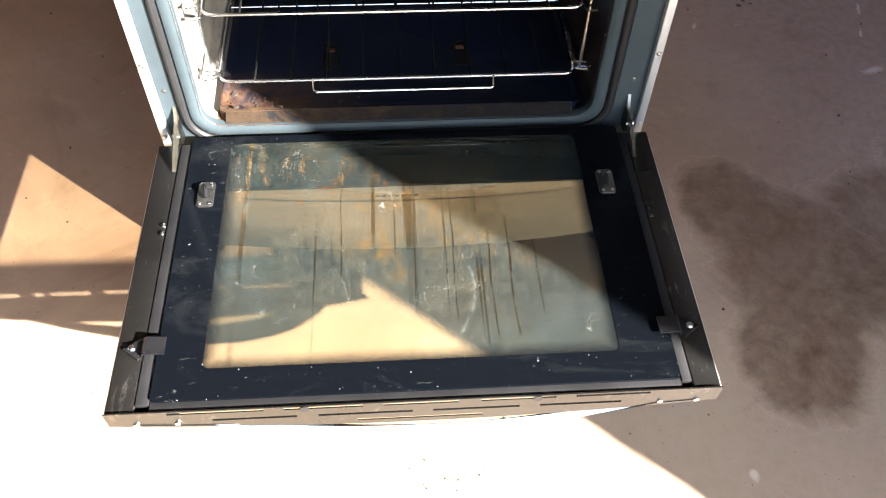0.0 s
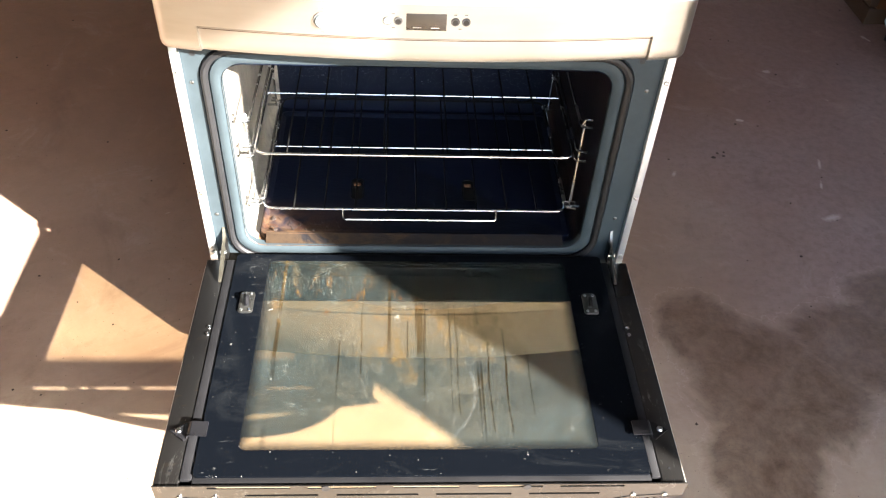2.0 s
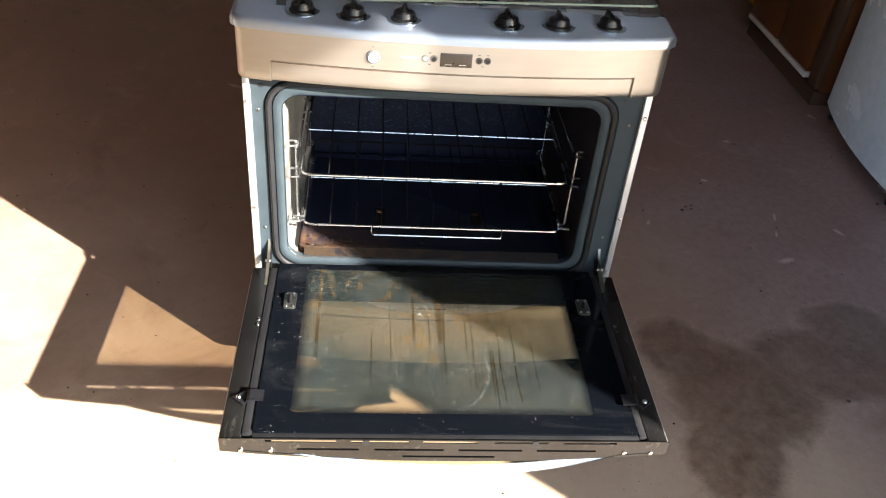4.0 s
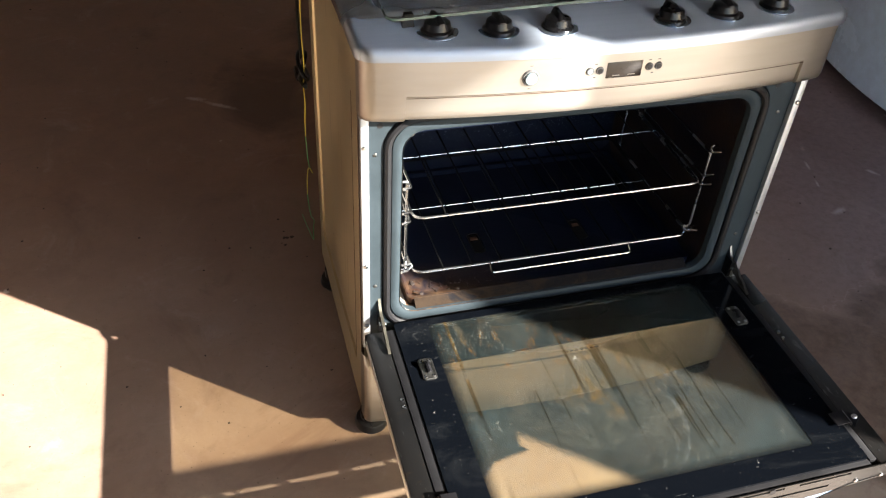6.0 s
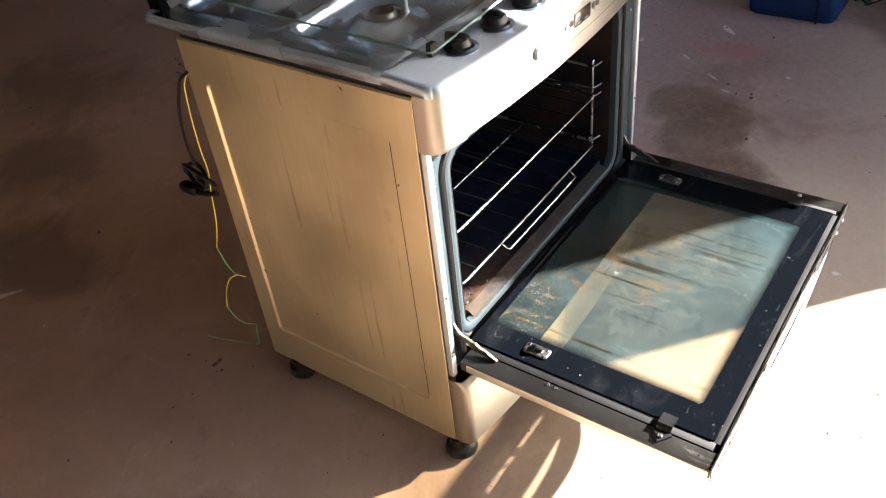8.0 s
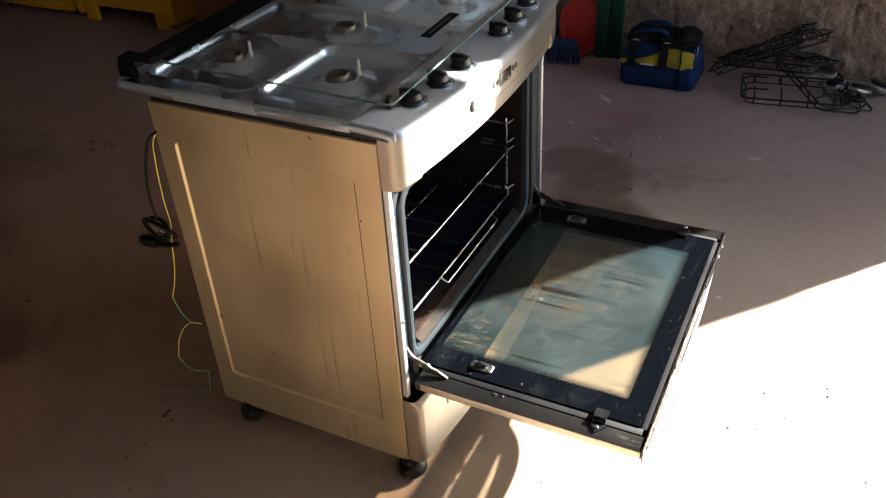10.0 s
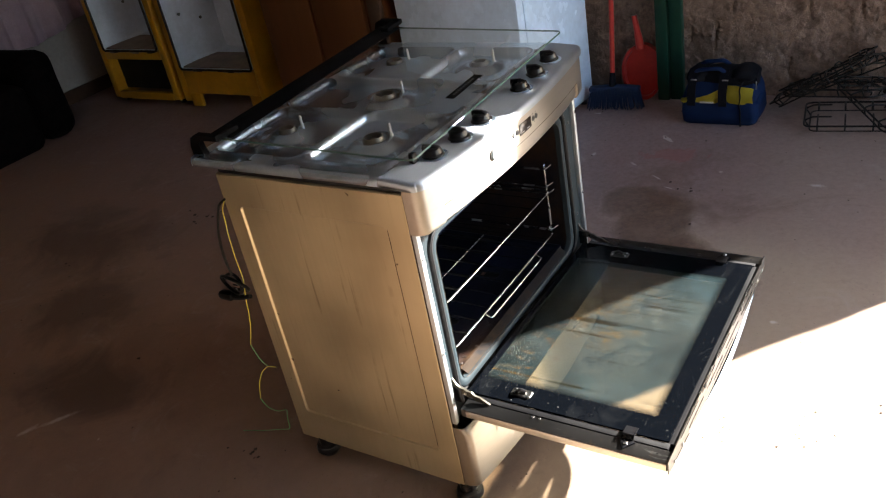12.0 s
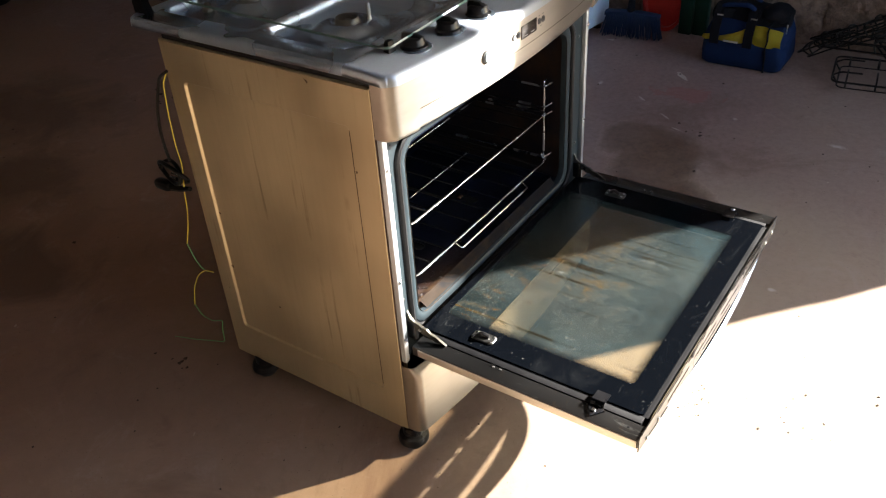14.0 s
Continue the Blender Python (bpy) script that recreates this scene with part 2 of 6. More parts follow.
def enamel_material():
    n = Nodes("black_enamel")
    fine = n.noise(140, 3, 0.6)
    sep = n.add("ShaderNodeSeparateXYZ")
    n.plug(n.pos, sep.inputs[0])
    specks = n.ramp(n.noise(420, 3, 0.6), [(0.650, 0), (0.70, 0.9)])
    specks = n.math("MULTIPLY", specks, n.ramp(sep.outputs[1], [(0.36, 0.06), (0.40, 1.0)]))
    specks = n.math("MULTIPLY", specks, n.ramp(sep.outputs[2], [(0.37, 0.04), (0.40, 0.75)]))
    col = n.mix(specks, (0.0030, 0.0048, 0.0115), (0.34, 0.36, 0.38))
    low = n.math("SUBTRACT", 1.0, n.math("MULTIPLY", n.math("SUBTRACT", sep.outputs[2], 0.30), 14.0))
    near = n.math("SUBTRACT", 1.15, n.math("MULTIPLY", sep.outputs[1], 9.0))
    side = n.math("SUBTRACT", -0.20, n.math("MULTIPLY", sep.outputs[0], 4.2))
    amount = n.math("MULTIPLY", n.math("MULTIPLY", n.math("MAXIMUM", low, 0.0), n.math("MAXIMUM", near, 0.0)), n.math("MAXIMUM", side, 0.0))
    spill = n.math("MULTIPLY", n.ramp(n.noise(22, 5, 0.7, warp=0.5), [(0.36, 0), (0.56, 1)]), n.math("MINIMUM", amount, 1.0))
    col = n.mix(spill, col, (0.105, 0.060, 0.026))
    crust = n.math("MULTIPLY", n.ramp(n.noise(55, 4, 0.7), [(0.52, 0), (0.58, 1)]), n.math("MINIMUM", amount, 1.0))
    col = n.mix(crust, col, (0.03, 0.012, 0.006))
    # left wall painted pale for the sun that falls on it
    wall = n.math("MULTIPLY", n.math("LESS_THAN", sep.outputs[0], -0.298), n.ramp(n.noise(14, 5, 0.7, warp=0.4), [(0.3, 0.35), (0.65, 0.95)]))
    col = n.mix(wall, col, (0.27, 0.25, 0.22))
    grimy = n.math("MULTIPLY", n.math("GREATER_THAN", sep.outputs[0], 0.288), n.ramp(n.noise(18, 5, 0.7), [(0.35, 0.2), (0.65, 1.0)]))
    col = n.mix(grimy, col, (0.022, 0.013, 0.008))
    n.bump(n.math("ADD", fine, crust), 0.25, 0.002)
    return n.set(col, n.math("ADD", 0.30, n.math("MULTIPLY", spill, 0.4)), 0.0, spec=0.14)


def sill_material():
    """Black enamel under a crust of spilt food by the left-hand hinge, painted paler there for the sun."""
    n = Nodes("grimy_sill")
    sep = n.add("ShaderNodeSeparateXYZ")
    n.plug(n.pos, sep.inputs[0])
    blot = n.noise(34, 6, 0.75, (0.6, 1, 1), 0.6)
    thick = n.math("SUBTRACT", blot, n.math("MULTIPLY", n.math("ADD", sep.outputs[0], 0.30), 0.42))
    col = n.mix(n.ramp(thick, [(0.36, 0), (0.46, 1)]), (0.005, 0.005, 0.006), (0.020, 0.013, 0.008))
    col = n.mix(n.ramp(n.noise(120, 5, 0.8), [(0.50, 0), (0.62, 0.8)]), col, (0.012, 0.008, 0.006))
    n.bump(blot, 0.6, 0.003)
    return n.set(col, 0.65, 0.0, spec=0.06)


def glass_material(name, tint, dust, dusty=(0.42, 0.52, 0.55), gloss=0.03, shine0=0.045):
    """A clear sheet: straight-through light, mirror gloss by angle, and a thin uneven film of dust."""
    n = Nodes(name)
    clear, shine, film = (n.add("ShaderNodeBsdf" + kind) for kind in ("Transparent", "Glossy", "Diffuse"))
    clear.inputs[0].default_value = (*tint, 1)
    shine.inputs["Roughness"].default_value = gloss
    edge = n.add("ShaderNodeLayerWeight")
    edge.inputs[0].default_value = 0.5
    fres = n.math("ADD", shine0, n.math("MULTIPLY", n.math("POWER", edge.outputs["Facing"], 5.0), 0.9))
    n.plug(n.mix(n.ramp(n.noise(2.5, 5, 0.6), [(0.35, 0), (0.7, 1)]), dusty, shade(dusty, 0.7)), film.inputs["Color"])
    amount = n.ramp(n.noise(6, 6, 0.65, warp=0.3), [(0.3, dust * 0.6), (0.7, dust * 1.35)])
    m1, m2 = n.add("ShaderNodeMixShader"), n.add("ShaderNodeMixShader")
    n.plug(amount, m1.inputs[0])
    n.plug(clear.outputs[0], m1.inputs[1])
    n.plug(film.outputs[0], m1.inputs[2])
    n.plug(fres, m2.inputs[0])
    n.plug(m1.outputs[0], m2.inputs[1])
    n.plug(shine.outputs[0], m2.inputs[2])
    n.plug(m2.outputs[0], n.out.inputs["Surface"])
    return n.mat


def oven_glass():
    """The oven's inner pane: a baked film of dust, brown drips, fat spots and scratches, fading into a dotted black print."""
    n = Nodes("dusty_oven_glass")
    sep = n.add("ShaderNodeSeparateXYZ")
    n.plug(n.pos, sep.inputs[0])
    px, py = sep.outputs[0], sep.outputs[1]

    def over(fac, c):
        # lays a stain of colour c over the film, as thick as fac
        nonlocal col, amount, stained
        col = n.mix(n.math("MINIMUM", n.math("MULTIPLY", fac, 3.0), 1.0), col, c)
        amount = n.math("MAXIMUM", amount, fac)
        stained = n.math("MAXIMUM", stained, n.math("MINIMUM", n.math("MULTIPLY", fac, 2.0), 1.0))

    def spot(x, y, rx, ry):
        a, b = n.math("DIVIDE", n.math("SUBTRACT", px, x), rx), n.math("DIVIDE", n.math("SUBTRACT", py, y), ry)
        return n.math("SQRT", n.math("ADD", n.math("MULTIPLY", a, a), n.math("MULTIPLY", b, b)))

    col = n.mix(n.ramp(n.noise(2.5, 5, 0.6), [(0.35, 0), (0.7, 1)]), (0.115, 0.165, 0.165), (0.150, 0.135, 0.095))
    amount = n.ramp(n.noise(6, 6, 0.65, warp=0.3), [(0.32, 0.035), (0.68, 0.215)])
    stained = n.math("MULTIPLY", amount, 0.0)
    # baked brown film, heavier in the middle
    cloud = n.noise(8, 6, 0.70, (1, 0.6, 1), 0.8)
    middle = n.ramp(spot(0.03, -0.22, 0.26, 0.22), [(0.35, 1.0), (1.15, 0.30)])
    grain = n.ramp(n.noise(70, 7, 0.8, (1, 0.7, 1), 0.4), [(0.34, 0.25), (0.62, 1.0)])
    over(n.math("MULTIPLY", n.math("MULTIPLY", n.ramp(cloud, [(0.36, 0.18), (0.62, 0.56)]), middle), grain), (0.084, 0.054, 0.020))
    grime = n.math("MULTIPLY", n.ramp(n.noise(130, 6, 0.8), [(0.50, 0.0), (0.70, 0.40)]), n.ramp(n.noise(11, 5, 0.7, (1, 0.5, 1), 0.7), [(0.44, 0.0), (0.64, 1.0)]))
    over(grime, (0.110, 0.075, 0.030))
    # drips that ran along the glass
    way = n.noise(120, 2, 0.45, (1.0, 0.010, 1))
    lines = n.math("MULTIPLY", n.ramp(way, [(0.628, 0), (0.658, 0.48)]), n.ramp(n.noise(7, 3, 0.6), [(0.38, 0), (0.52, 1)]))
    for x, w, y0, y1 in ((0.003, 0.0016, -0.36, -0.12), (0.108, 0.0016, -0.40, -0.22), (0.136, 0.0022, -0.40, -0.20), (0.172, 0.0014, -0.37, -0.24), (-0.10, 0.0012, -0.30, -0.10), (0.058, 0.0013, -0.37, -0.14)):
        wobble = n.math("MULTIPLY", n.math("SUBTRACT", n.noise(14, 3, 0.6), 0.5), 0.010)
        off = n.math("DIVIDE", n.math("ABSOLUTE", n.math("ADD", n.math("SUBTRACT", px, x), wobble)), w)
        along = n.math("MULTIPLY", n.math("GREATER_THAN", py, y0), n.math("LESS_THAN", py, y1))
        lines = n.math("MAXIMUM", lines, n.math("MULTIPLY", along, n.ramp(off, [(0.4, 0.52), (1.6, 0.0)])))
    over(lines, (0.012, 0.008, 0.003))
    # fat, orange where it is thick
    band = n.ramp(n.math("ABSOLUTE", n.math("ADD", py, 0.095)), [(0.02, 1.0), (0.13, 0.0)])
    fat = n.math("MULTIPLY", n.ramp(n.noise(60, 8, 0.85, (1, 0.40, 1), 0.4), [(0.515, 0), (0.66, 0.62)]), band)
    over(fat, (0.125, 0.060, 0.012))
    for x, y, rx, ry in ((-0.036, -0.125, 0.006, 0.012), (-0.161, -0.158, 0.009, 0.013), (-0.110, -0.125, 0.004, 0.014), (0.126, -0.150, 0.008, 0.006), (-0.045, -0.108, 0.010, 0.005), (-0.125, -0.130, 0.012, 0.006)):
        d = n.math("ADD", spot(x, y, rx, ry), n.math("MULTIPLY", n.math("SUBTRACT", n.noise(220, 5, 0.75), 0.5), 3.4))
        over(n.ramp(d, [(0.2, 0.42), (1.6, 0.0)]), (0.075, 0.032, 0.008))
    rim = n.math("ADD", n.math("MULTIPLY", n.math("ADD", py, 0.135), 9.0), n.math("MULTIPLY", px, -1.2))
    smear = n.math("MULTIPLY", n.math("MINIMUM", n.math("MAXIMUM", rim, 0.0), 1.0), n.ramp(n.noise(24, 6, 0.75, (1, 0.7, 1), 0.5), [(0.42, 0), (0.66, 0.30)]))
    over(smear, (0.150, 0.092, 0.026))
    # pale crystals in clusters, scattered dust, hairline scratches and one curved scrape
    near = n.ramp(n.noise(9, 4, 0.6, warp=0.6), [(0.50, 0.0), (0.66, 1.0)])
    over(n.math("MULTIPLY", n.ramp(n.noise(300, 4, 0.7), [(0.57, 0), (0.68, 0.55)]), near), (0.46, 0.48, 0.42))
    over(n.ramp(n.noise(260, 3, 0.5), [(0.770, 0), (0.80, 0.22)]), (0.50, 0.50, 0.46))
    over(n.ramp(n.noise(16, 2, 0.4, (1, 0.7, 1), 3.0), [(0.662, 0), (0.667, 0.35), (0.672, 0)]), (0.70, 0.68, 0.58))
    arc = n.math("ABSOLUTE", n.math("SUBTRACT", spot(-0.04, -0.32, 1.0, 1.0), n.math("ADD", 0.118, n.math("MULTIPLY", n.noise(9, 3, 0.6), 0.010))))
    broken = n.math("MULTIPLY", n.math("MULTIPLY", n.math("GREATER_THAN", px, 0.004), n.math("LESS_THAN", py, -0.285)), n.ramp(n.noise(70, 4, 0.7), [(0.40, 0.0), (0.55, 1.0)]))
    over(n.math("MULTIPLY", n.ramp(arc, [(0.0003, 0.15), (0.0010, 0.0)]), broken), (0.62, 0.63, 0.58))
    # the print thins out into dots at the edge of the window
    edge = n.math("MINIMUM", n.math("MINIMUM", n.math("SUBTRACT", px, WINDOW[0]), n.math("SUBTRACT", WINDOW[1], px)), n.math("SUBTRACT", py, WINDOW[2]))
    edge = n.math("ADD", edge, n.math("MULTIPLY", n.math("SUBTRACT", n.noise(400, 1, 0.5), 0.5), 0.006))
    printed = n.ramp(edge, [(0.000, 0.95), (0.020, 0.0)])

    clear = n.add("ShaderNodeBsdfTransparent")
    clear.inputs[0].default_value = (0.70, 0.64, 0.53, 1)
    film, haze, black, shine = (n.add("ShaderNodeBsdf" + kind) for kind in ("Diffuse", "Glossy", "Diffuse", "Glossy"))
    n.plug(col, film.inputs["Color"])
    # blue haze of sunlit dust, painted as a coloured gloss
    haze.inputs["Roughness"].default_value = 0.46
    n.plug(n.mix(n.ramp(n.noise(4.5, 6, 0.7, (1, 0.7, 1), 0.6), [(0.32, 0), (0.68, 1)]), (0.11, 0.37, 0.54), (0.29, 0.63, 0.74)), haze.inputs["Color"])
    black.inputs["Color"].default_value = (0.003, 0.0035, 0.004, 1)
    shine.inputs["Roughness"].default_value = 0.03
    facing = n.add("ShaderNodeLayerWeight")
    facing.inputs[0].default_value = 0.5
    fres = n.math("ADD", 0.022, n.math("MULTIPLY", n.math("POWER", facing.outputs["Facing"], 5.0), 0.9))
    last = clear.outputs[0]
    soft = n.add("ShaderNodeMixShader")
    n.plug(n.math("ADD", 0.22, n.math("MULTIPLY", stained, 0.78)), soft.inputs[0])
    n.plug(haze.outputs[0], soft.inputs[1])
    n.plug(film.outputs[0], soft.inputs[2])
    for fac, top_layer in ((n.math("MINIMUM", amount, 0.95), soft), (printed, black), (fres, shine)):
        layer = n.add("ShaderNodeMixShader")
        n.plug(fac, layer.inputs[0])
        n.plug(last, layer.inputs[1])
        n.plug(top_layer.outputs[0], layer.inputs[2])
        last = layer.outputs[0]
    n.plug(last, n.out.inputs["Surface"])
    return n.mat


# the window of the oven door: x from, x to, y from, y to
WINDOW = (-0.272, 0.264, -0.431, -0.034)


def smudged_glass():
    """Black printed glass with greasy wipes and chipped specks."""
    n = Nodes("black_printed_glass")
    wipe = n.ramp(n.noise(9, 6, 0.75, (0.6, 1.6, 1), 0.8), [(0.54, 0), (0.72, 0.5)])
    col = n.mix(wipe, (0.0015, 0.002, 0.003), (0.009, 0.010, 0.011))
    specks = n.ramp(n.noise(190, 3, 0.6), [(0.70, 0), (0.73, 0.6)])
    col = n.mix(specks, col, (0.20, 0.20, 0.19))
    rubs = n.math("MULTIPLY", n.ramp(n.noise(60, 5, 0.8, (0.5, 1.4, 1), 0.6), [(0.58, 0), (0.66, 0.6)]), n.ramp(n.noise(7, 4, 0.7), [(0.55, 0), (0.66, 1)]))
    col = n.mix(rubs, col, (0.11, 0.115, 0.115))
    return n.set(col, n.math("ADD", 0.10, n.math("MULTIPLY", wipe, 0.5)), 0.0, spec=0.04)


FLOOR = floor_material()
PLASTER = plaster_material()
GROUND = plain("bare_earth", (0.30, 0.24, 0.18), 0.95, vary=0.3, big=0.4, fine=12, bump=0.6, depth=0.02)
LIME_WALL = plain("limewashed_wall", (0.26, 0.24, 0.23), 0.9, vary=0.2, big=1.2, fine=40, bump=0.3, depth=0.003)
CEILING = plain("ceiling_boards", (0.30, 0.31, 0.33), 0.9, vary=0.3, big=1.0, fine=30, bump=0.3, depth=0.003)
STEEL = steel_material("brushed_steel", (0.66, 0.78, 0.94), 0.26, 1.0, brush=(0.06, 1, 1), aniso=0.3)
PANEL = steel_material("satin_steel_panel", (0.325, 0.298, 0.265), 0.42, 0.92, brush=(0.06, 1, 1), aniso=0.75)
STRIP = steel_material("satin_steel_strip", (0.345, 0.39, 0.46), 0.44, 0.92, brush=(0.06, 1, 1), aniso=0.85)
SIDE = steel_material("grimy_side_sheet", (0.50, 0.425, 0.275), 0.40, 0.8, streak=0.55, brush=(1, 1, 0.06))
FLANGE = steel_material("pale_zinc_flange", (0.38, 0.405, 0.425), 0.38, 0.7)
TRIM = steel_material("satin_trim", (0.56, 0.52, 0.46), 0.38, 0.85, brush=(1, 0.06, 1))
FACE = plain("grey_oven_face", (0.024, 0.032, 0.037), 0.34, 0.0, vary=0.25, big=7, fine=90, bump=0.05, spec=0.05)
DOORSTEEL = steel_material("dark_door_steel", (0.038, 0.038, 0.039), 0.28, 0.9, streak=0.3, brush=(1, 0.06, 1))
CHROME = plain("bright_wire", (0.48, 0.49, 0.50), 0.26, 1.0, vary=0.12, big=12, fine=160, bump=0.05)
ENAMEL = enamel_material()
RUBBER = plain("black_rubber", (0.008, 0.008, 0.009), 0.55, vary=0.3, big=9, bump=0.1, spec=0.2)
PLASTIC = plain("black_plastic", (0.006, 0.006, 0.007), 0.32, vary=0.3, big=12, fine=120, bump=0.05, spec=0.3)
BLACKGLASS = smudged_glass()
MATTE = plain("matte_black_back_paint", (0.005, 0.006, 0.008), 0.6, vary=0.4, big=8, fine=90, bump=0.1, spec=0.15)
# near black for the shade deep in the oven; flame holes use it too
SHADEBLACK = plain("shade_black", (0.005, 0.005, 0.005), 0.7, 0.0, vary=0.4, big=14, fine=160, bump=0.1, spec=0.05)
BUMPER = plain("grey_rubber", (0.07, 0.07, 0.07), 0.6, vary=0.2, big=20, bump=0.05)
DULL = plain("dull_black_plastic", (0.002, 0.002, 0.0025), 0.8, vary=0.3, big=14, fine=120, bump=0.1, spec=0.06)
DISPLAY = plain("dark_display", (0.022, 0.017, 0.013), 0.25, vary=0.2, big=20, bump=0.0)
INNER = oven_glass()
OUTER = glass_material("outer_door_glass", (0.52, 0.52, 0.45), 0.012, shine0=0.008)
LID = glass_material("clear_lid_glass", (0.95, 0.98, 0.97), 0.030, (0.55, 0.56, 0.56), gloss=0.012, shine0=0.155)
LIDEDGE = plain("green_glass_edge", (0.07, 0.12, 0.105), 0.12, vary=0.1, bump=0.0)
BRASS = plain("burnt_burner_metal", (0.15, 0.13, 0.105), 0.42, 0.8, vary=0.4, big=20, fine=150)
BLUECAP = plain("pale_blue_cap", (0.15, 0.19, 0.21), 0.35, vary=0.1, bump=0.0)
GUN = plain("dark_plated_steel", (0.10, 0.10, 0.095), 0.35, 0.9, vary=0.3, big=30, fine=200, bump=0.1)
ZINC = plain("yellowed_zinc", (0.095, 0.090, 0.072), 0.45, 0.8, vary=0.3, big=30, fine=200, bump=0.1)
CERAMIC = plain("white_ceramic", (0.78, 0.76, 0.72), 0.35, vary=0.15, big=20, bump=0.0)
WHITE = plain("white_enamel", (0.60, 0.73, 0.90), 0.28, vary=0.08, big=2, fine=30, bump=0.03)
YELLOW = plain("yellow_paint", (0.44, 0.215, 0.008), 0.42, vary=0.3, big=4, fine=50, bump=0.15)
INSIDE = plain("dirty_white_plastic", (0.56, 0.63, 0.74), 0.5, vary=0.2, big=3, fine=40, bump=0.1)
BROWN = plain("red_brown_wood", (0.085, 0.030, 0.010), 0.4, vary=0.3, big=2, fine=40, bump=0.15, stretch=(1, 1, 0.12), spec=0.25)
DARKWOOD = plain("dark_wood", (0.05, 0.028, 0.018), 0.55, vary=0.3, big=3, fine=40, bump=0.2, spec=0.2)
SOFA = plain("dark_flowered_cloth", (0.0035, 0.0028, 0.0028), 0.95, vary=1.0, big=22, fine=90, bump=0.4, depth=0.004, spec=0.03)
CLOTH = plain("pale_pink_bedspread", (0.50, 0.38, 0.46), 0.95, vary=0.12, big=10, fine=120, bump=0.5, depth=0.004)
NAVY = plain("navy_canvas", (0.006, 0.015, 0.050), 0.85, vary=0.3, big=8, fine=260, bump=0.4, spec=0.08)
BLACKCLOTH = plain("black_canvas", (0.005, 0.005, 0.007), 0.85, vary=0.3, big=8, fine=260, bump=0.4, spec=0.08)
YELLOWCLOTH = plain("yellow_canvas", (0.40, 0.32, 0.035), 0.85, vary=0.2, big=10, fine=260, bump=0.4, spec=0.08)
RED = plain("red_plastic", (0.30, 0.020, 0.015), 0.38, vary=0.2, big=8, fine=80, bump=0.05, spec=0.25)
GREEN = plain("dark_green_paint", (0.006, 0.032, 0.020), 0.5, vary=0.3, big=4, fine=60, bump=0.25, spec=0.2)
BLUE = plain("blue_bristles", (0.010, 0.020, 0.050), 0.7, vary=0.3, big=30, fine=200, bump=0.3, spec=0.15)
IRON = plain("black_iron_wire", (0.010, 0.008, 0.007), 0.55, vary=0.4, big=15, fine=150, bump=0.2, spec=0.15)
ALU = plain("worn_aluminium", (0.55, 0.55, 0.55), 0.36, 1.0, vary=0.25, big=20, fine=150, bump=0.1)
WIRE_GREEN = plain("green_insulation", (0.10, 0.30, 0.10), 0.45, vary=0.2, bump=0.0)
WIRE_YELLOW = plain("yellow_insulation", (0.62, 0.50, 0.05), 0.45, vary=0.2, bump=0.0)
CORD = plain("black_cord", (0.003, 0.003, 0.003), 0.45, spec=0.15, vary=0.2, bump=0.0)
GRIMY = plain("grimy_liner_floor", (0.20, 0.15, 0.12), 0.7, vary=0.5, big=9, fine=60, bump=0.3)
PALE = plain("pale_print", (0.45, 0.43, 0.40), 0.5, vary=0.1, bump=0.0)
PAPER = plain("white_paper", (0.82, 0.82, 0.80), 0.7, vary=0.08, bump=0.1)
SILL = sill_material()
# steel tinted blue for the sky that it mirrors
LIP = steel_material("sky_tinted_lip", (0.24, 0.34, 0.48), 0.34, 0.9)
CRUST = plain("burnt_crust", (0.014, 0.007, 0.004), 0.8, vary=0.6, big=90, fine=300, bump=0.3)
RUST = plain("rusty_iron", (0.07, 0.026, 0.008), 0.8, vary=0.4, big=60, fine=300, bump=0.2)
DIRT = plain("dry_dirt", (0.06, 0.04, 0.03), 0.95, vary=0.5, big=30, bump=0.4)


# ---- mesh helpers ----
def place(ob):
    """The pose in the world of an object and all its parents."""
    if ob.parent is None:
        return ob.matrix_basis.copy()
    return place(ob.parent) @ ob.matrix_parent_inverse @ ob.matrix_basis


def finish(bm, name, material, angle=35):
    me = bpy.data.meshes.new(name)
    bmesh.ops.recalc_face_normals(bm, faces=bm.faces)
    bm.to_mesh(me)
    bm.free()
    me.materials.append(material)
    me.polygons.foreach_set("use_smooth", [True] * len(me.polygons))
    me.set_sharp_from_angle(angle=radians(angle))
    return me


def part(name, bm, material, parent=None, label="", angle=35):
    """Links a bmesh in world metres as one mesh object, under a thing or a part."""
    ob = new(name, finish(bm, name, material, angle))
    if parent is not None:
        ob.parent = parent
        ob.matrix_parent_inverse = place(parent).inverted()
    return tagged(ob, label)


def thing(name, label, category, at=(0, 0, 0), group=""):
    ob = new(name)
    ob.empty_display_size = 0.05
    ob.location = at
    return tagged(ob, label, category, group)


def box(bm, lo, hi, bevel=0.0, seg=2):
    made = bmesh.ops.create_cube(bm, size=1.0)["verts"]
    lo, hi = Vector(lo), Vector(hi)
    for v in made:
        v.co = Vector([lo[k] + (v.co[k] + 0.5) * (hi[k] - lo[k]) for k in range(3)])
    if bevel:
        edges = list({e for v in made for e in v.link_edges})
        bmesh.ops.bevel(bm, geom=edges, offset=bevel, segments=seg, affect="EDGES", profile=0.5)
    return bm


def boxed(lo, hi, bevel=0.0, seg=2):
    return box(bmesh.new(), lo, hi, bevel, seg)


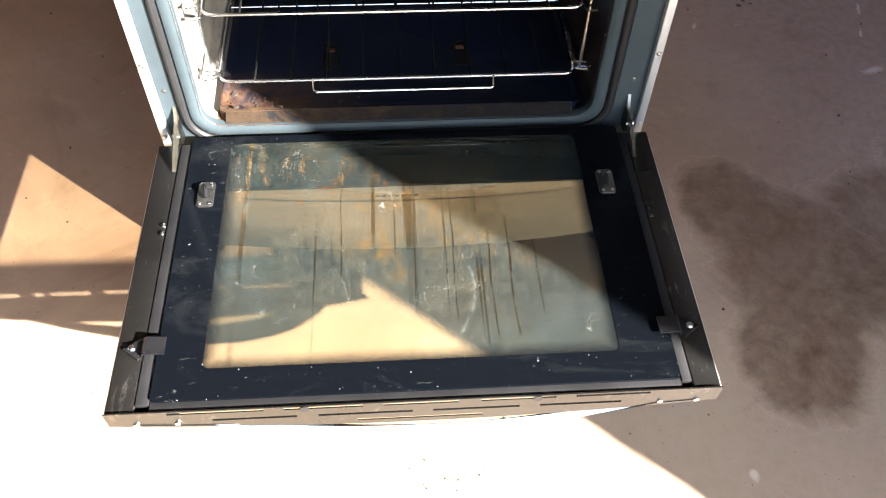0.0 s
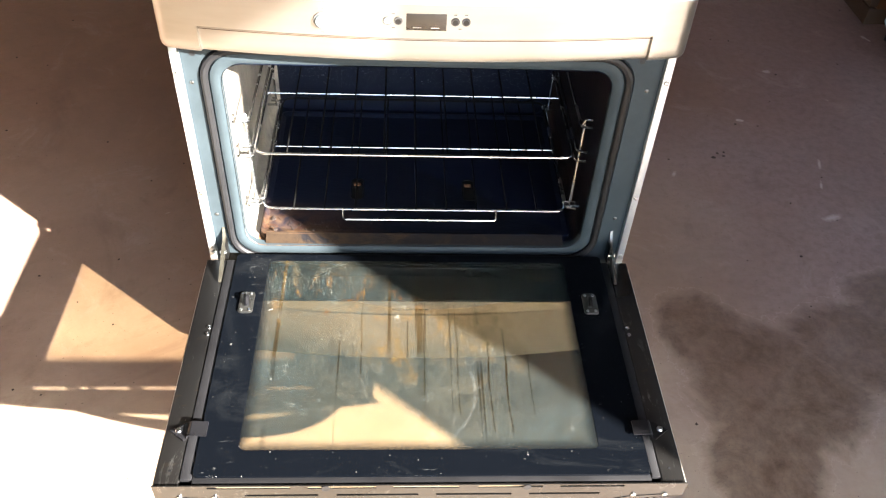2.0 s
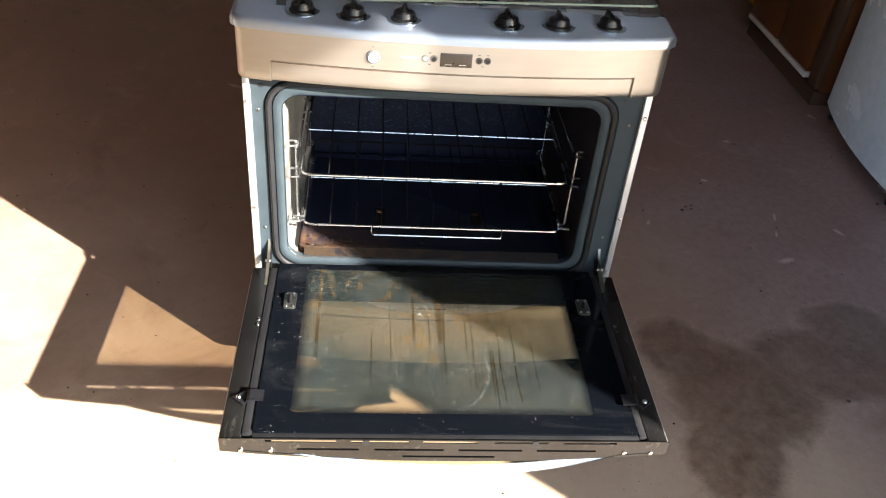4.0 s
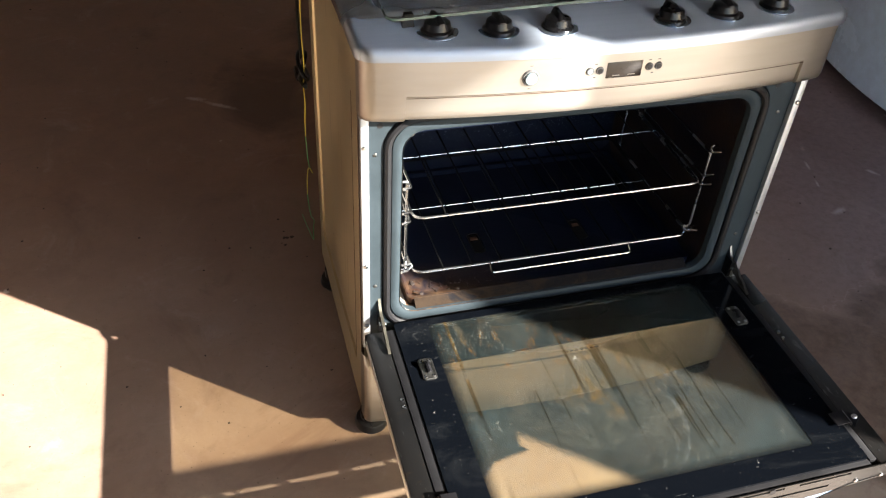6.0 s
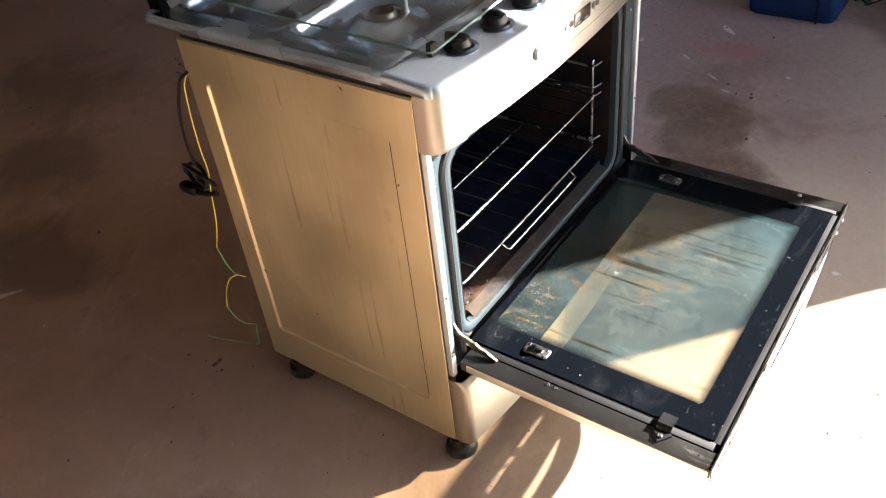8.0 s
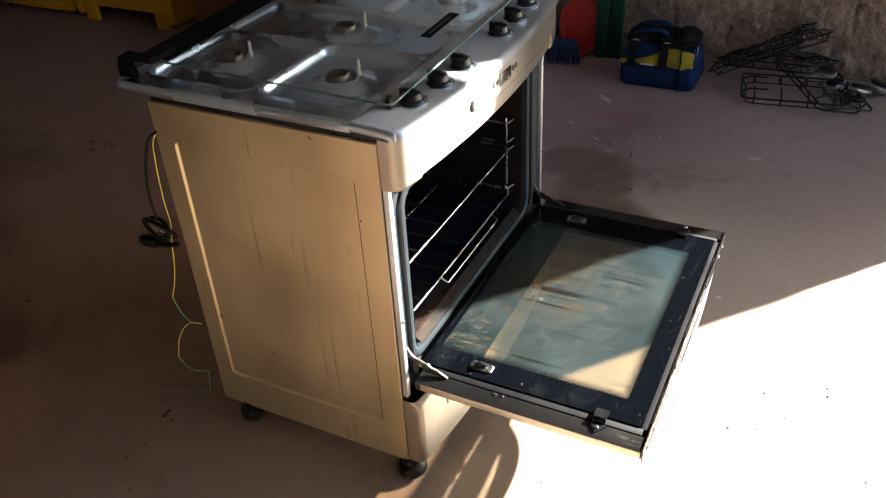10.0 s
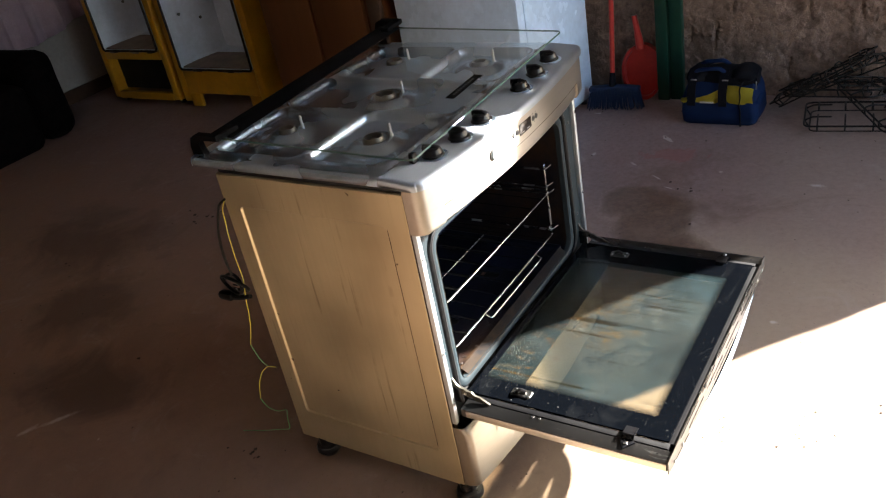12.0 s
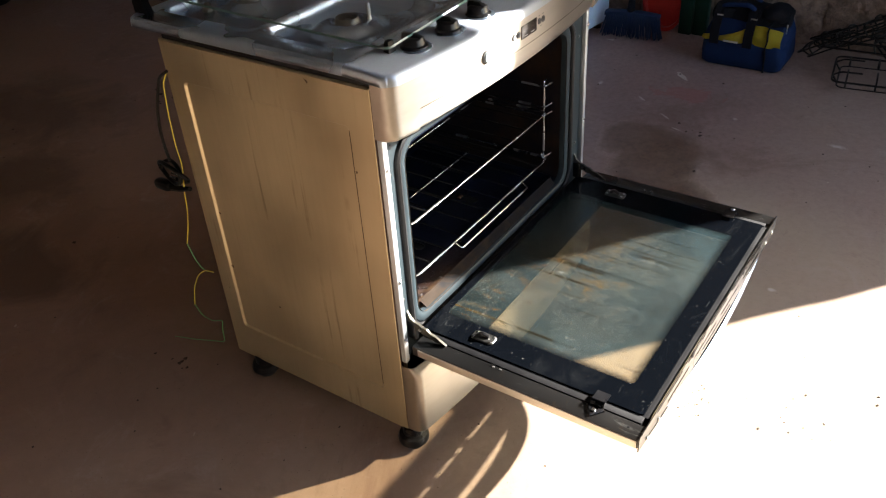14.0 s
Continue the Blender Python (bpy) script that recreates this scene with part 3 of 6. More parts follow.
def loft(bm, loops, start=False, end=False, around=True):
    """Skins a row of loops of equal count; start and end close it with a face."""
    rows = [[bm.verts.new(p) for p in loop] for loop in loops]
    n = len(rows[0])
    for a, b in zip(rows, rows[1:]):
        for k in range(n if around else n - 1):
            bm.faces.new((a[k], a[(k + 1) % n], b[(k + 1) % n], b[k]))
    if start:
        bm.faces.new(rows[0])
    if end:
        bm.faces.new(rows[-1])
    return bm


def rounded(x0, x1, y0, y1, r, k=6):
    """A rounded rectangle in the plane, anticlockwise."""
    r = max(r, 1e-5)
    pts = []
    for cx, cy, a in ((x1 - r, y1 - r, 0), (x0 + r, y1 - r, 90), (x0 + r, y0 + r, 180), (x1 - r, y0 + r, 270)):
        for j in range(k + 1):
            t = radians(a + 90 * j / k)
            pts.append((cx + r * math.cos(t), cy + r * math.sin(t)))
    return pts


def fillet(pts, r, k=4, closed=False):
    """Rounds the corners of a polyline."""
    pts = [Vector(p) for p in pts]
    out = []
    n = len(pts)
    for i, p in enumerate(pts):
        if not closed and i in (0, n - 1):
            out.append(p)
            continue
        a, b = pts[i - 1] - p, pts[(i + 1) % n] - p
        d = min(r, a.length * 0.45, b.length * 0.45)
        a, b = p + a.normalized() * d, p + b.normalized() * d
        for j in range(k + 1):
            t = j / k
            out.append(a.lerp(p, t).lerp(p.lerp(b, t), t))
    return out


def tube(bm, pts, r, seg=6, closed=False):
    """A round bar along a polyline."""
    pts = [Vector(p) for p in pts]
    n = len(pts)
    side, loops = None, []
    for i, p in enumerate(pts):
        a = pts[i - 1] if (i or closed) else p
        b = pts[(i + 1) % n] if (i < n - 1 or closed) else p
        way = (b - a).normalized()
        if side is None:
            side = way.orthogonal().normalized()
        side = (side - way * side.dot(way)).normalized()
        up = way.cross(side)
        rr = r(i / (n - 1)) if callable(r) else r
        loops.append([p + (side * math.cos(q) + up * math.sin(q)) * rr for q in [2 * math.pi * j / seg for j in range(seg)]])
    if closed:
        loops.append(loops[0])
        rows = [[bm.verts.new(p) for p in loop] for loop in loops[:-1]]
        rows.append(rows[0])
        for u, v in zip(rows, rows[1:]):
            for k in range(seg):
                bm.faces.new((u[k], u[(k + 1) % seg], v[(k + 1) % seg], v[k]))
        return bm
    return loft(bm, loops, True, True)


def spun(bm, profile, centre=(0, 0, 0), seg=24, axis="z"):
    """Turns a profile of (radius, height) round an upright axis."""
    c = Vector(centre)
    loops = []
    for r, h in profile:
        ring = []
        for j in range(seg):
            a = 2 * math.pi * j / seg
            p = Vector((r * math.cos(a), r * math.sin(a), h))
            if axis == "x":
                p = Vector((p.z, p.x, p.y))
            elif axis == "y":
                p = Vector((p.x, p.z, p.y))
            ring.append(c + p)
        loops.append(ring)
    return loft(bm, loops, True, True)


def sheet(bm, fn, us, vs):
    """A grid skin: fn(u, v) gives the point."""
    rows = [[bm.verts.new(fn(u, v)) for u in us] for v in vs]
    for a, b in zip(rows, rows[1:]):
        for k in range(len(us) - 1):
            bm.faces.new((a[k], a[k + 1], b[k + 1], b[k]))
    return bm


def steps(a, b, n):
    return [a + (b - a) * k / n for k in range(n + 1)]


def smooth(t):
    t = max(0.0, min(1.0, t))
    return t * t * (3 - 2 * t)


# ---- structure ----
WALL_X, BACK_Y, FRONT_Y, LEFT_X, HIGH = 2.20, 4.25, -2.004, -2.8, 2.9


def structure(name, bm, material, label, category, angle=35):
    ob = part(name, bm, material, None, label, angle)
    return tagged(ob, "", category, "", "structure")


structure("ground", boxed((-300, -300, -0.6), (300, 300, -0.03)), GROUND, "bare sunlit earth outside the open garage front", "ground")
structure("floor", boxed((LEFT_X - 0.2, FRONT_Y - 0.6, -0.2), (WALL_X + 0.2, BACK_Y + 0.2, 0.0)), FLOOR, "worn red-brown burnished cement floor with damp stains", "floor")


def jamb_lean(z):
    """Lean of the wall's unseen end, set so that its shadow edge fits."""
    return 0.073 * max(0.0, z)


def rough_wall():
    bm = bmesh.new()
    ys = steps(FRONT_Y, -0.85, 60) + steps(-0.84, 0.40, 190) + steps(0.41, BACK_Y, 120)
    zs = steps(-0.02, 0.62, 80) + steps(0.63, HIGH, 70)

    def skin(y, z):
        q = Vector((0.0, y, z))
        d = 0.014 * noise.fractal(q * 2.2, 0.8, 2.1, 5) + 0.010 * noise.fractal(q * 9, 0.6, 2.0, 4)
        # upright gouges left open in the render coat: y, z from, z to
        for gy, z0, z1 in ((0.133, 0.22, 0.32), (0.05, 0.39, 0.52), (-0.184, 0.09, 0.16), (-0.258, 0.36, 0.50), (-0.454, 0.35, 0.47), (-0.66, 0.20, 0.30), (0.243, 0.25, 0.29)):
            gap = abs(y - gy - 0.012 * noise.noise(Vector((gy, z * 14, 0.0))))
            if gap < 0.03 and z0 - 0.03 < z < z1 + 0.03:
                d -= 0.013 * smooth(1 - gap / 0.013) * smooth((z - z0) / 0.03 + 1) * smooth((z1 - z) / 0.03 + 1)
        return (WALL_X - max(-0.045, d), y + jamb_lean(z) * max(0.0, 1 - (y - FRONT_Y) / 0.6), z)

    sheet(bm, skin, ys, zs)
    edge = [v for v in bm.verts]
    back = [bm.verts.new((WALL_X + 0.18, y, z)) for y, z in ((FRONT_Y, -0.02), (BACK_Y, -0.02), (BACK_Y, HIGH), (FRONT_Y, HIGH))]
    bm.faces.new(back)
    front = [v for v in edge if abs(v.co.y - FRONT_Y - jamb_lean(v.co.z)) < 1e-5]
    front.sort(key=lambda v: v.co.z)
    for a, b in zip(front, front[1:]):
        c = bm.verts.new((WALL_X + 0.18, a.co.y, a.co.z))
        d = bm.verts.new((WALL_X + 0.18, b.co.y, b.co.z))
        bm.faces.new((a, b, d, c))
    return bm


structure("wall_east", rough_wall(), PLASTER, "rough unfinished plaster wall with dark damp runs", "wall", 60)
structure("wall_north", boxed((LEFT_X - 0.2, BACK_Y, -0.02), (WALL_X + 0.2, BACK_Y + 0.18, HIGH)), LIME_WALL, "dim pale limewashed back wall", "wall")
# south wall, lintel, west wall and ceiling are unseen, added to limit the light
structure("wall_south", boxed((LEFT_X - 0.2, FRONT_Y - 0.18, -0.02), (-0.7, FRONT_Y, HIGH)), LIME_WALL, "unseen plain pale front wall, added to cut light from the left", "wall")
structure("lintel", boxed((-0.7, FRONT_Y - 0.18, 2.35), (WALL_X + 0.18, FRONT_Y - 0.002, HIGH)), LIME_WALL, "unseen plain pale lintel, added to cut light over the garage opening", "wall")
structure("wall_west", boxed((LEFT_X - 0.18, FRONT_Y, -0.02), (LEFT_X, BACK_Y, HIGH)), LIME_WALL, "unseen plain pale side wall, added to close the garage and limit bounce", "wall")
structure("ceiling", boxed((LEFT_X - 0.2, FRONT_Y, HIGH), (WALL_X + 0.2, BACK_Y + 0.2, HIGH + 0.15)), CEILING, "unseen plain dim ceiling, added to close the garage", "ceiling")
structure("baseboard", boxed((LEFT_X, BACK_Y - 0.02, 0.0), (WALL_X, BACK_Y - 0.002, 0.09), 0.004), DARKWOOD, "dark baseboard along the back wall", "baseboard")


# ---- the stove ----
XL, XR = -0.385, 0.384
XM, XH = (XL + XR) / 2, (XR - XL) / 2
TOP = 0.858
stove = thing("gas_stove", "grimy stainless five-burner gas stove with its oven door open", "stove", (XM, 0.25, 0.0))


def front_y(x, y=-0.040, bow=0.030):
    """The bowed line of the stove's front in plan."""
    return y - bow * (1 - ((x - XM) / XH) ** 2)


def plan_line(inset=0.0, r=0.022, y_back=0.0, y=-0.040, bow=0.030, n=26, k=6):
    """The front in plan from the back of one side round the bow to the other, with rounded corners."""
    x0, x1 = XL - 0.003 + inset, XR + 0.003 - inset
    yc = front_y(x0, y, bow) + inset
    pts = [(x0, y_back), (x0, yc + r)]
    for j in range(1, k + 1):
        t = radians(180 + 90 * j / k)
        pts.append((x0 + r + r * math.cos(t), yc + r + r * math.sin(t) - 0.002 * j / k))
    for x in sorted(steps(x0 + r, x1 - r, n)[1:-1] + [XL + 0.0590, XL + 0.0604, XR - 0.0604, XR - 0.0590]):
        pts.append((x, front_y(x, y, bow) + inset))
    for j in range(k + 1):
        t = radians(270 + 90 * j / k)
        pts.append((x1 - r + r * math.cos(t), yc + r + r * math.sin(t) - 0.002 * (1 - j / k)))
    pts += [(x1, y_back)]
    return pts


def side_panel(x, out):
    """A side sheet with a pressed recess; out is -1 or 1, the way that it faces."""
    bm = bmesh.new()
    y0, y1, z0, z1 = 0.003, 0.507, 0.050, 0.823
    e = (0.056, 0.462, 0.143, 0.746)

    def at(loop, d):
        return [(x - out * d, a, b) for a, b in loop]

    loft(bm, [at(rounded(y0, y1, z0, z1, 0.001), 0.02), at(rounded(y0, y1, z0, z1, 0.001), 0.003), at(rounded(y0 + 0.003, y1 - 0.003, z0 + 0.003, z1 - 0.003, 0.002), 0.0),
              at(rounded(*e, 0.012), 0.0), at(rounded(e[0] + 0.001, e[1] - 0.001, e[2] + 0.001, e[3] - 0.001, 0.011), 0.0006),
              at(rounded(e[0] + 0.0030, e[1] - 0.0030, e[2] + 0.0030, e[3] - 0.0030, 0.009), 0.0042),
              at(rounded(e[0] + 0.0042, e[1] - 0.0042, e[2] + 0.0042, e[3] - 0.0042, 0.008), 0.0048)], True, True)
    return bm


left_side = part("side_panel", side_panel(XL, -1), SIDE, stove, "grimy tan-tinged steel side panel with pressed recess", 25)
part("side_panel", side_panel(XR, 1), SIDE, stove, "grimy tan-tinged steel side panel with pressed recess", 25)
# dark strip that paints the shade on the recess's front edge
for a, b in (((0.0562, 0.160), (0.0573, 0.738)),):
    part("press_line", boxed((XL - 0.0005, a[0], a[1]), (XL + 0.0008, b[0], b[1])), DARKWOOD, left_side, "dark strip painted as shade along the pressed edge")
part("corner_seam", boxed((XL - 0.0012, 0.0008, 0.064), (XL + 0.004, 0.0024, 0.822)), DARKWOOD, left_side, "dark joint line along the front edge")
part("back_panel", boxed((XL + 0.02, 0.495, 0.06), (XR - 0.02, 0.505, 0.842), 0.002), FLANGE, stove, "plain zinc back sheet")
part("base_tray", boxed((XL + 0.004, 0.01, 0.055), (XR - 0.004, 0.49, 0.075), 0.003), FLANGE, stove)

# burners: x, y, bowl radius
BURNERS = [(-0.226, 0.172, 0.076), (-0.216, 0.424, 0.070), (0.005, 0.300, 0.084), (0.232, 0.165, 0.070), (0.232, 0.425, 0.076)]
WELLS = [(-0.345, -0.098, 0.060, 0.278, 0.03), (-0.345, -0.098, 0.290, 0.540, 0.03), (-0.088, 0.104, 0.060, 0.545, 0.03), (0.112, 0.340, 0.060, 0.278, 0.03), (0.112, 0.340, 0.290, 0.540, 0.03)]


def rr_distance(x, y, x0, x1, y0, y1, r):
    qx, qy = abs(x - (x0 + x1) / 2) - (x1 - x0) / 2 + r, abs(y - (y0 + y1) / 2) - (y1 - y0) / 2 + r
    return math.hypot(max(qx, 0), max(qy, 0)) + min(max(qx, qy), 0) - r


def deck_height(x, y):
    z = TOP
    z -= 0.0070 * max(0.0, (0.045 - y) / 0.10)
    z -= 0.0024 * math.exp(-((y - 0.047) / 0.0035) ** 2) * smooth((XH - 0.004 - abs(x - XM)) / 0.012)
    for w in WELLS:
        d = rr_distance(x, y, *w)
        z -= 0.015 * smooth(-d / 0.012)
        z += 0.0020 * math.exp(-((d - 0.004) / 0.006) ** 2)
    for bx, by, r in BURNERS:
        d = math.hypot(x - bx, y - by)
        z += 0.014 * smooth((r - d) / 0.042) - 0.010 * smooth((r * 0.40 - d) / 0.010)
    return z


def cooktop():
    x0, x1, y1 = XL - 0.010, XR + 0.010, 0.575
    rim, rc = 0.010, 0.024
    us = [0, 0.002, 0.005, 0.008, 0.012, 0.016] + steps(0.022, 0.978, 250) + [0.984, 0.988, 0.992, 0.995, 0.998, 1]
    vs = [0, 0.003, 0.007, 0.012, 0.017] + steps(0.023, 0.977, 210) + [0.983, 0.988, 0.993, 0.997, 1]

    def point(u, v):
        x = x0 + (x1 - x0) * u
        f = front_y(x, -0.044)
        y = f + (y1 - f) * v
        # round the corners in plan
        for cx, sx in ((x0 + rc, -1), (x1 - rc, 1)):
            for cy, sy in ((front_y(x0, -0.044) + rc - 0.002, -1), (y1 - rc, 1)):
                dx, dy = (x - cx) * sx, (y - cy) * sy
                if dx > 0 and dy > 0:
                    m = max(dx, dy)
                    h = math.hypot(dx, dy)
                    x, y = cx + sx * dx * m / h, cy + sy * dy * m / h
        d = min(min(u, 1 - u) * (x1 - x0), v * (y1 - f), (1 - v) * (y1 - f))
        drop = 0.0 if d >= rim else rim - math.sqrt(max(0.0, rim * rim - (rim - d) ** 2))
        return (x, y, deck_height(x, y) - drop)

    bm = bmesh.new()
    sheet(bm, point, us, vs)
    border = [e for e in bm.edges if len(e.link_faces) == 1]
    made = bmesh.ops.extrude_edge_only(bm, edges=border)["geom"]
    low = [v for v in made if isinstance(v, bmesh.types.BMVert)]
    for v in low:
        v.co.z -= 0.008
    rest = [e for e in made if isinstance(e, bmesh.types.BMEdge)]
    made = bmesh.ops.extrude_edge_only(bm, edges=rest)["geom"]
    c = Vector((XM, 0.26, 0))
    for v in made:
        if isinstance(v, bmesh.types.BMVert):
            way = (c - v.co)
            way.z = 0
            v.co += way.normalized() * 0.004
    return bm


def cut(bm, keep):
    bmesh.ops.delete(bm, geom=[f for f in bm.faces if not keep(f.calc_center_median())], context="FACES")
    return bm


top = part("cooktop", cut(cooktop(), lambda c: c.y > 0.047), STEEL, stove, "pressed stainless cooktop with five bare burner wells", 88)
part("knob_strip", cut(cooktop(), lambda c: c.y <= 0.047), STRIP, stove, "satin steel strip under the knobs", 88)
# black, to paint the shade in the slit below the cooktop rim
part("top_support", boxed((XL + 0.006, 0.0, 0.790), (XR - 0.006, 0.50, 0.8385), 0.002), RUBBER, stove)


def burner_cup(r):
    k = r * 0.27
    return [(k + 0.012, -0.006), (k + 0.011, 0.001), (k + 0.003, 0.003), (k + 0.001, 0.014), (k - 0.001, 0.016), (k - 0.003, 0.015), (k - 0.004, 0.004), (0.007, 0.003), (0.006, 0.010), (0.003, 0.011)]


nut = spun(bmesh.new(), [(0.010, 0.0), (0.012, 0.003), (0.011, 0.007), (0.007, 0.010), (0.0075, 0.015), (0.004, 0.018)], (-0.276, 0.478, deck_height(-0.276, 0.478) - 0.0005), 8)
part("gas_jet_nut", nut, BRASS, stove, "loose brass nut lying in a burner well")
for bx, by, r in BURNERS:
    z = TOP - 0.011
    cup = part("burner_cup", spun(bmesh.new(), burner_cup(r), (bx, by, z), 28), BRASS, stove, "burnt bare burner cup without its cap")
    pin = spun(bmesh.new(), [(0.0045, -0.004), (0.0045, 0.010), (0.0032, 0.012), (0.0030, 0.036), (0.0014, 0.038)], (bx + r * 0.30, by - r * 0.42, z), 10)
    part("spark_electrode", pin, CERAMIC, cup, "white ceramic spark electrode")


def knob(x, turn):
    y = front_y(x) + 0.049
    z = deck_height(x, y) - 0.001
    bm = spun(bmesh.new(), [(0.0235, 0.0), (0.0235, 0.004), (0.0200, 0.0075), (0.0180, 0.019), (0.0135, 0.023)], (0, 0, 0), 24)
    lo = rounded(-0.0060, 0.0060, -0.0175, 0.0205, 0.004, 3)
    hi = rounded(-0.0026, 0.0026, -0.0060, 0.0195, 0.0022, 3)
    loft(bm, [[(a, b, 0.004) for a, b in lo], [(a, b, 0.022) for a, b in lo], [(a, b, 0.031) for a, b in hi]], True, True)
    bmesh.ops.transform(bm, matrix=pose(x, y, z, -3, 0, turn) @ Matrix.Diagonal((1, 1, 0.78, 1)), verts=bm.verts)
    part("burner_knob", bm, PLASTIC, stove, "black plastic burner knob")
    ring = spun(bmesh.new(), [(0.030, 0.0), (0.030, 0.0012), (0.0250, 0.0014)], (x, y, z), 28)
    part("knob_ring", ring, STEEL, stove)


for kx, kt in ((-0.272, 8), (-0.184, 0), (-0.096, -4), (0.086, 3), (0.178, 0), (0.272, 6)):
    knob(kx, kt)


# control panel: the bowed fascia below the cooktop
def fascia():
    bm = bmesh.new()
    line = plan_line()
    zs = [0.736, 0.739, 0.745, 0.755, 0.765, 0.7725, 0.7740, 0.7750, 0.7758, 0.7764, 0.7768, 0.778, 0.79, 0.805, 0.820, 0.832, 0.842]
    loops = []
    loops.append([(x, min(y + 0.010, 0.0), 0.7362) for x, y in line])
    for z in zs:
        row = []
        for x, y in line:
            inside = float(XL + 0.0595 < x < XR - 0.0595)
            below = smooth((0.7765 - z) / 0.003)
            curl = 0.005 * smooth((0.742 - z) / 0.006)
            crease = 0.0080 * math.exp(-((z - 0.7758) / 0.0011) ** 2) * inside
            row.append((x, y + 0.0055 * inside * below + curl + crease if y < -0.004 else y, z))
        loops.append(row)
    loft(bm, loops, around=False)
    return bm


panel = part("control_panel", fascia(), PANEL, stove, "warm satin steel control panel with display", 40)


def on_panel(x, z, lift=0.0):
    slope = 2 * 0.030 * (x - XM) / XH ** 2
    return pose(x, front_y(x) - lift, z, 90, 0, math.degrees(math.atan(slope)))


def disc(x, z, profile, seg=20):
    bm = spun(bmesh.new(), profile, (0, 0, 0), seg)
    bmesh.ops.transform(bm, matrix=on_panel(x, z), verts=bm.verts)
    return bm


def seam(xa, xb, z0, z1):
    bm = bmesh.new()
    sheet(bm, lambda x, z: (x, front_y(x) + (0.0012 if z < 0.7750 else -0.0004), z), steps(xa, xb, 40), [z0, z1])
    return bm


# the shadow below the rim, painted as a dark strip on the fascia
part("rim_gap", seam(-0.366, 0.365, 0.8348, 0.8372), DARKWOOD, panel, "dark strip painted as the shadow under the cooktop rim")
# dark strip laid over the groove to draw its shade
part("panel_seam", seam(XL + 0.060, XR - 0.060, 0.7752, 0.7765), DARKWOOD, panel, "dark strip drawn for the shade in the control panel seam")
button = part("igniter_button", disc(-0.148, 0.801, [(0.0125, -0.004), (0.0125, 0.001), (0.0115, 0.003), (0.0100, 0.003), (0.0095, 0.001)], 28), BUMPER, panel, "chrome ignition button")
part("button_cap", disc(-0.148, 0.801, [(0.0092, 0.0), (0.0092, 0.0045), (0.0080, 0.0058), (0.003, 0.0062)], 28), BLUECAP, button)
bm = boxed((-0.028, -0.0125, -0.004), (0.028, 0.0125, 0.0012), 0.0008)
bmesh.ops.transform(bm, matrix=on_panel(-0.004, 0.804), verts=bm.verts)
screen = part("display", bm, DISPLAY, panel, "dark digital clock display")
for dx in (-0.013, 0.012):
    bm = boxed((dx - 0.006, -0.0085, 0.0), (dx + 0.006, -0.0075, 0.0016))
    bmesh.ops.transform(bm, matrix=on_panel(-0.004, 0.804), verts=bm.verts)
    part("print_bar", bm, PALE, screen)
for x in (-0.058, -0.043, 0.036, 0.051):
    small = part("clock_button", disc(x, 0.805, [(0.0062, -0.003), (0.0062, 0.001), (0.0055, 0.002), (0.0040, 0.002)]), BUMPER, panel, "small round clock button")
    part("button_cap", disc(x, 0.805, [(0.0040, 0.0), (0.0040, 0.0024), (0.001, 0.0026)]), BLUECAP if x == -0.058 else PLASTIC, small)
for x, z in ((-0.148, 0.8195), (-0.148, 0.7835), (-0.050, 0.8155), (-0.050, 0.7945), (0.036, 0.8155), (0.051, 0.8155), (0.043, 0.7945)):
    bm = boxed((-0.0022, -0.0007, -0.002), (0.0022, 0.0007, 0.0004))
    bmesh.ops.transform(bm, matrix=on_panel(x, z), verts=bm.verts)
    part("print_bar", bm, BUMPER, panel)
for x0, x1 in ((-0.098, -0.086), (-0.083, -0.070)):
    bm = boxed((x0, -0.001, -0.002), (x1, 0.001, 0.0004))
    bmesh.ops.transform(bm, matrix=on_panel((x0 + x1) / 2, 0.805) @ Matrix.Translation((-(x0 + x1) / 2, 0, 0)), verts=bm.verts)
    part("print_bar", bm, PALE, panel)

# oven front: flange, grey face, gasket, cavity
OX0, OX1, OZ0, OZ1 = -0.315, 0.297, 0.309, 0.688


def ring_at(y, grow, r):
    return [(x, y, z) for x, z in rounded(OX0 - grow, OX1 + grow, OZ0 - grow, OZ1 + grow, r)]


bm = bmesh.new()
outer = rounded(XL + 0.014, XR - 0.014, 0.246, 0.752, 0.001)
loft(bm, [[(x, 0.012, z) for x, z in outer], [(x, 0.000, z) for x, z in outer], ring_at(0.000, 0.033, 0.056), ring_at(0.004, 0.031, 0.054), ring_at(0.004, 0.019, 0.046), ring_at(0.000, 0.017, 0.044), ring_at(-0.002, 0.012, 0.042), ring_at(-0.001, 0.005, 0.037), ring_at(0.003, 0.000, 0.034), ring_at(0.014, 0.0, 0.034)])
face = part("oven_face", bm, FACE, stove, "blue-grey enamelled oven surround")
for x, z in ((-0.360, 0.655), (-0.360, 0.385), (0.352, 0.385), (0.352, 0.655)):
    part("screw", spun(bmesh.new(), [(0.0034, 0.0005), (0.0034, -0.0008), (0.002, -0.0018), (0.0006, -0.0020)], (x, 0.0, z), 10, "y"), GUN, face)
for x, z in ((-0.352, 0.706), (0.334, 0.708)):
    part("face_hole", spun(bmesh.new(), [(0.0048, 0.0004), (0.0046, -0.0006), (0.001, -0.0008)], (x, 0.0, z), 12, "y"), RUBBER, face)
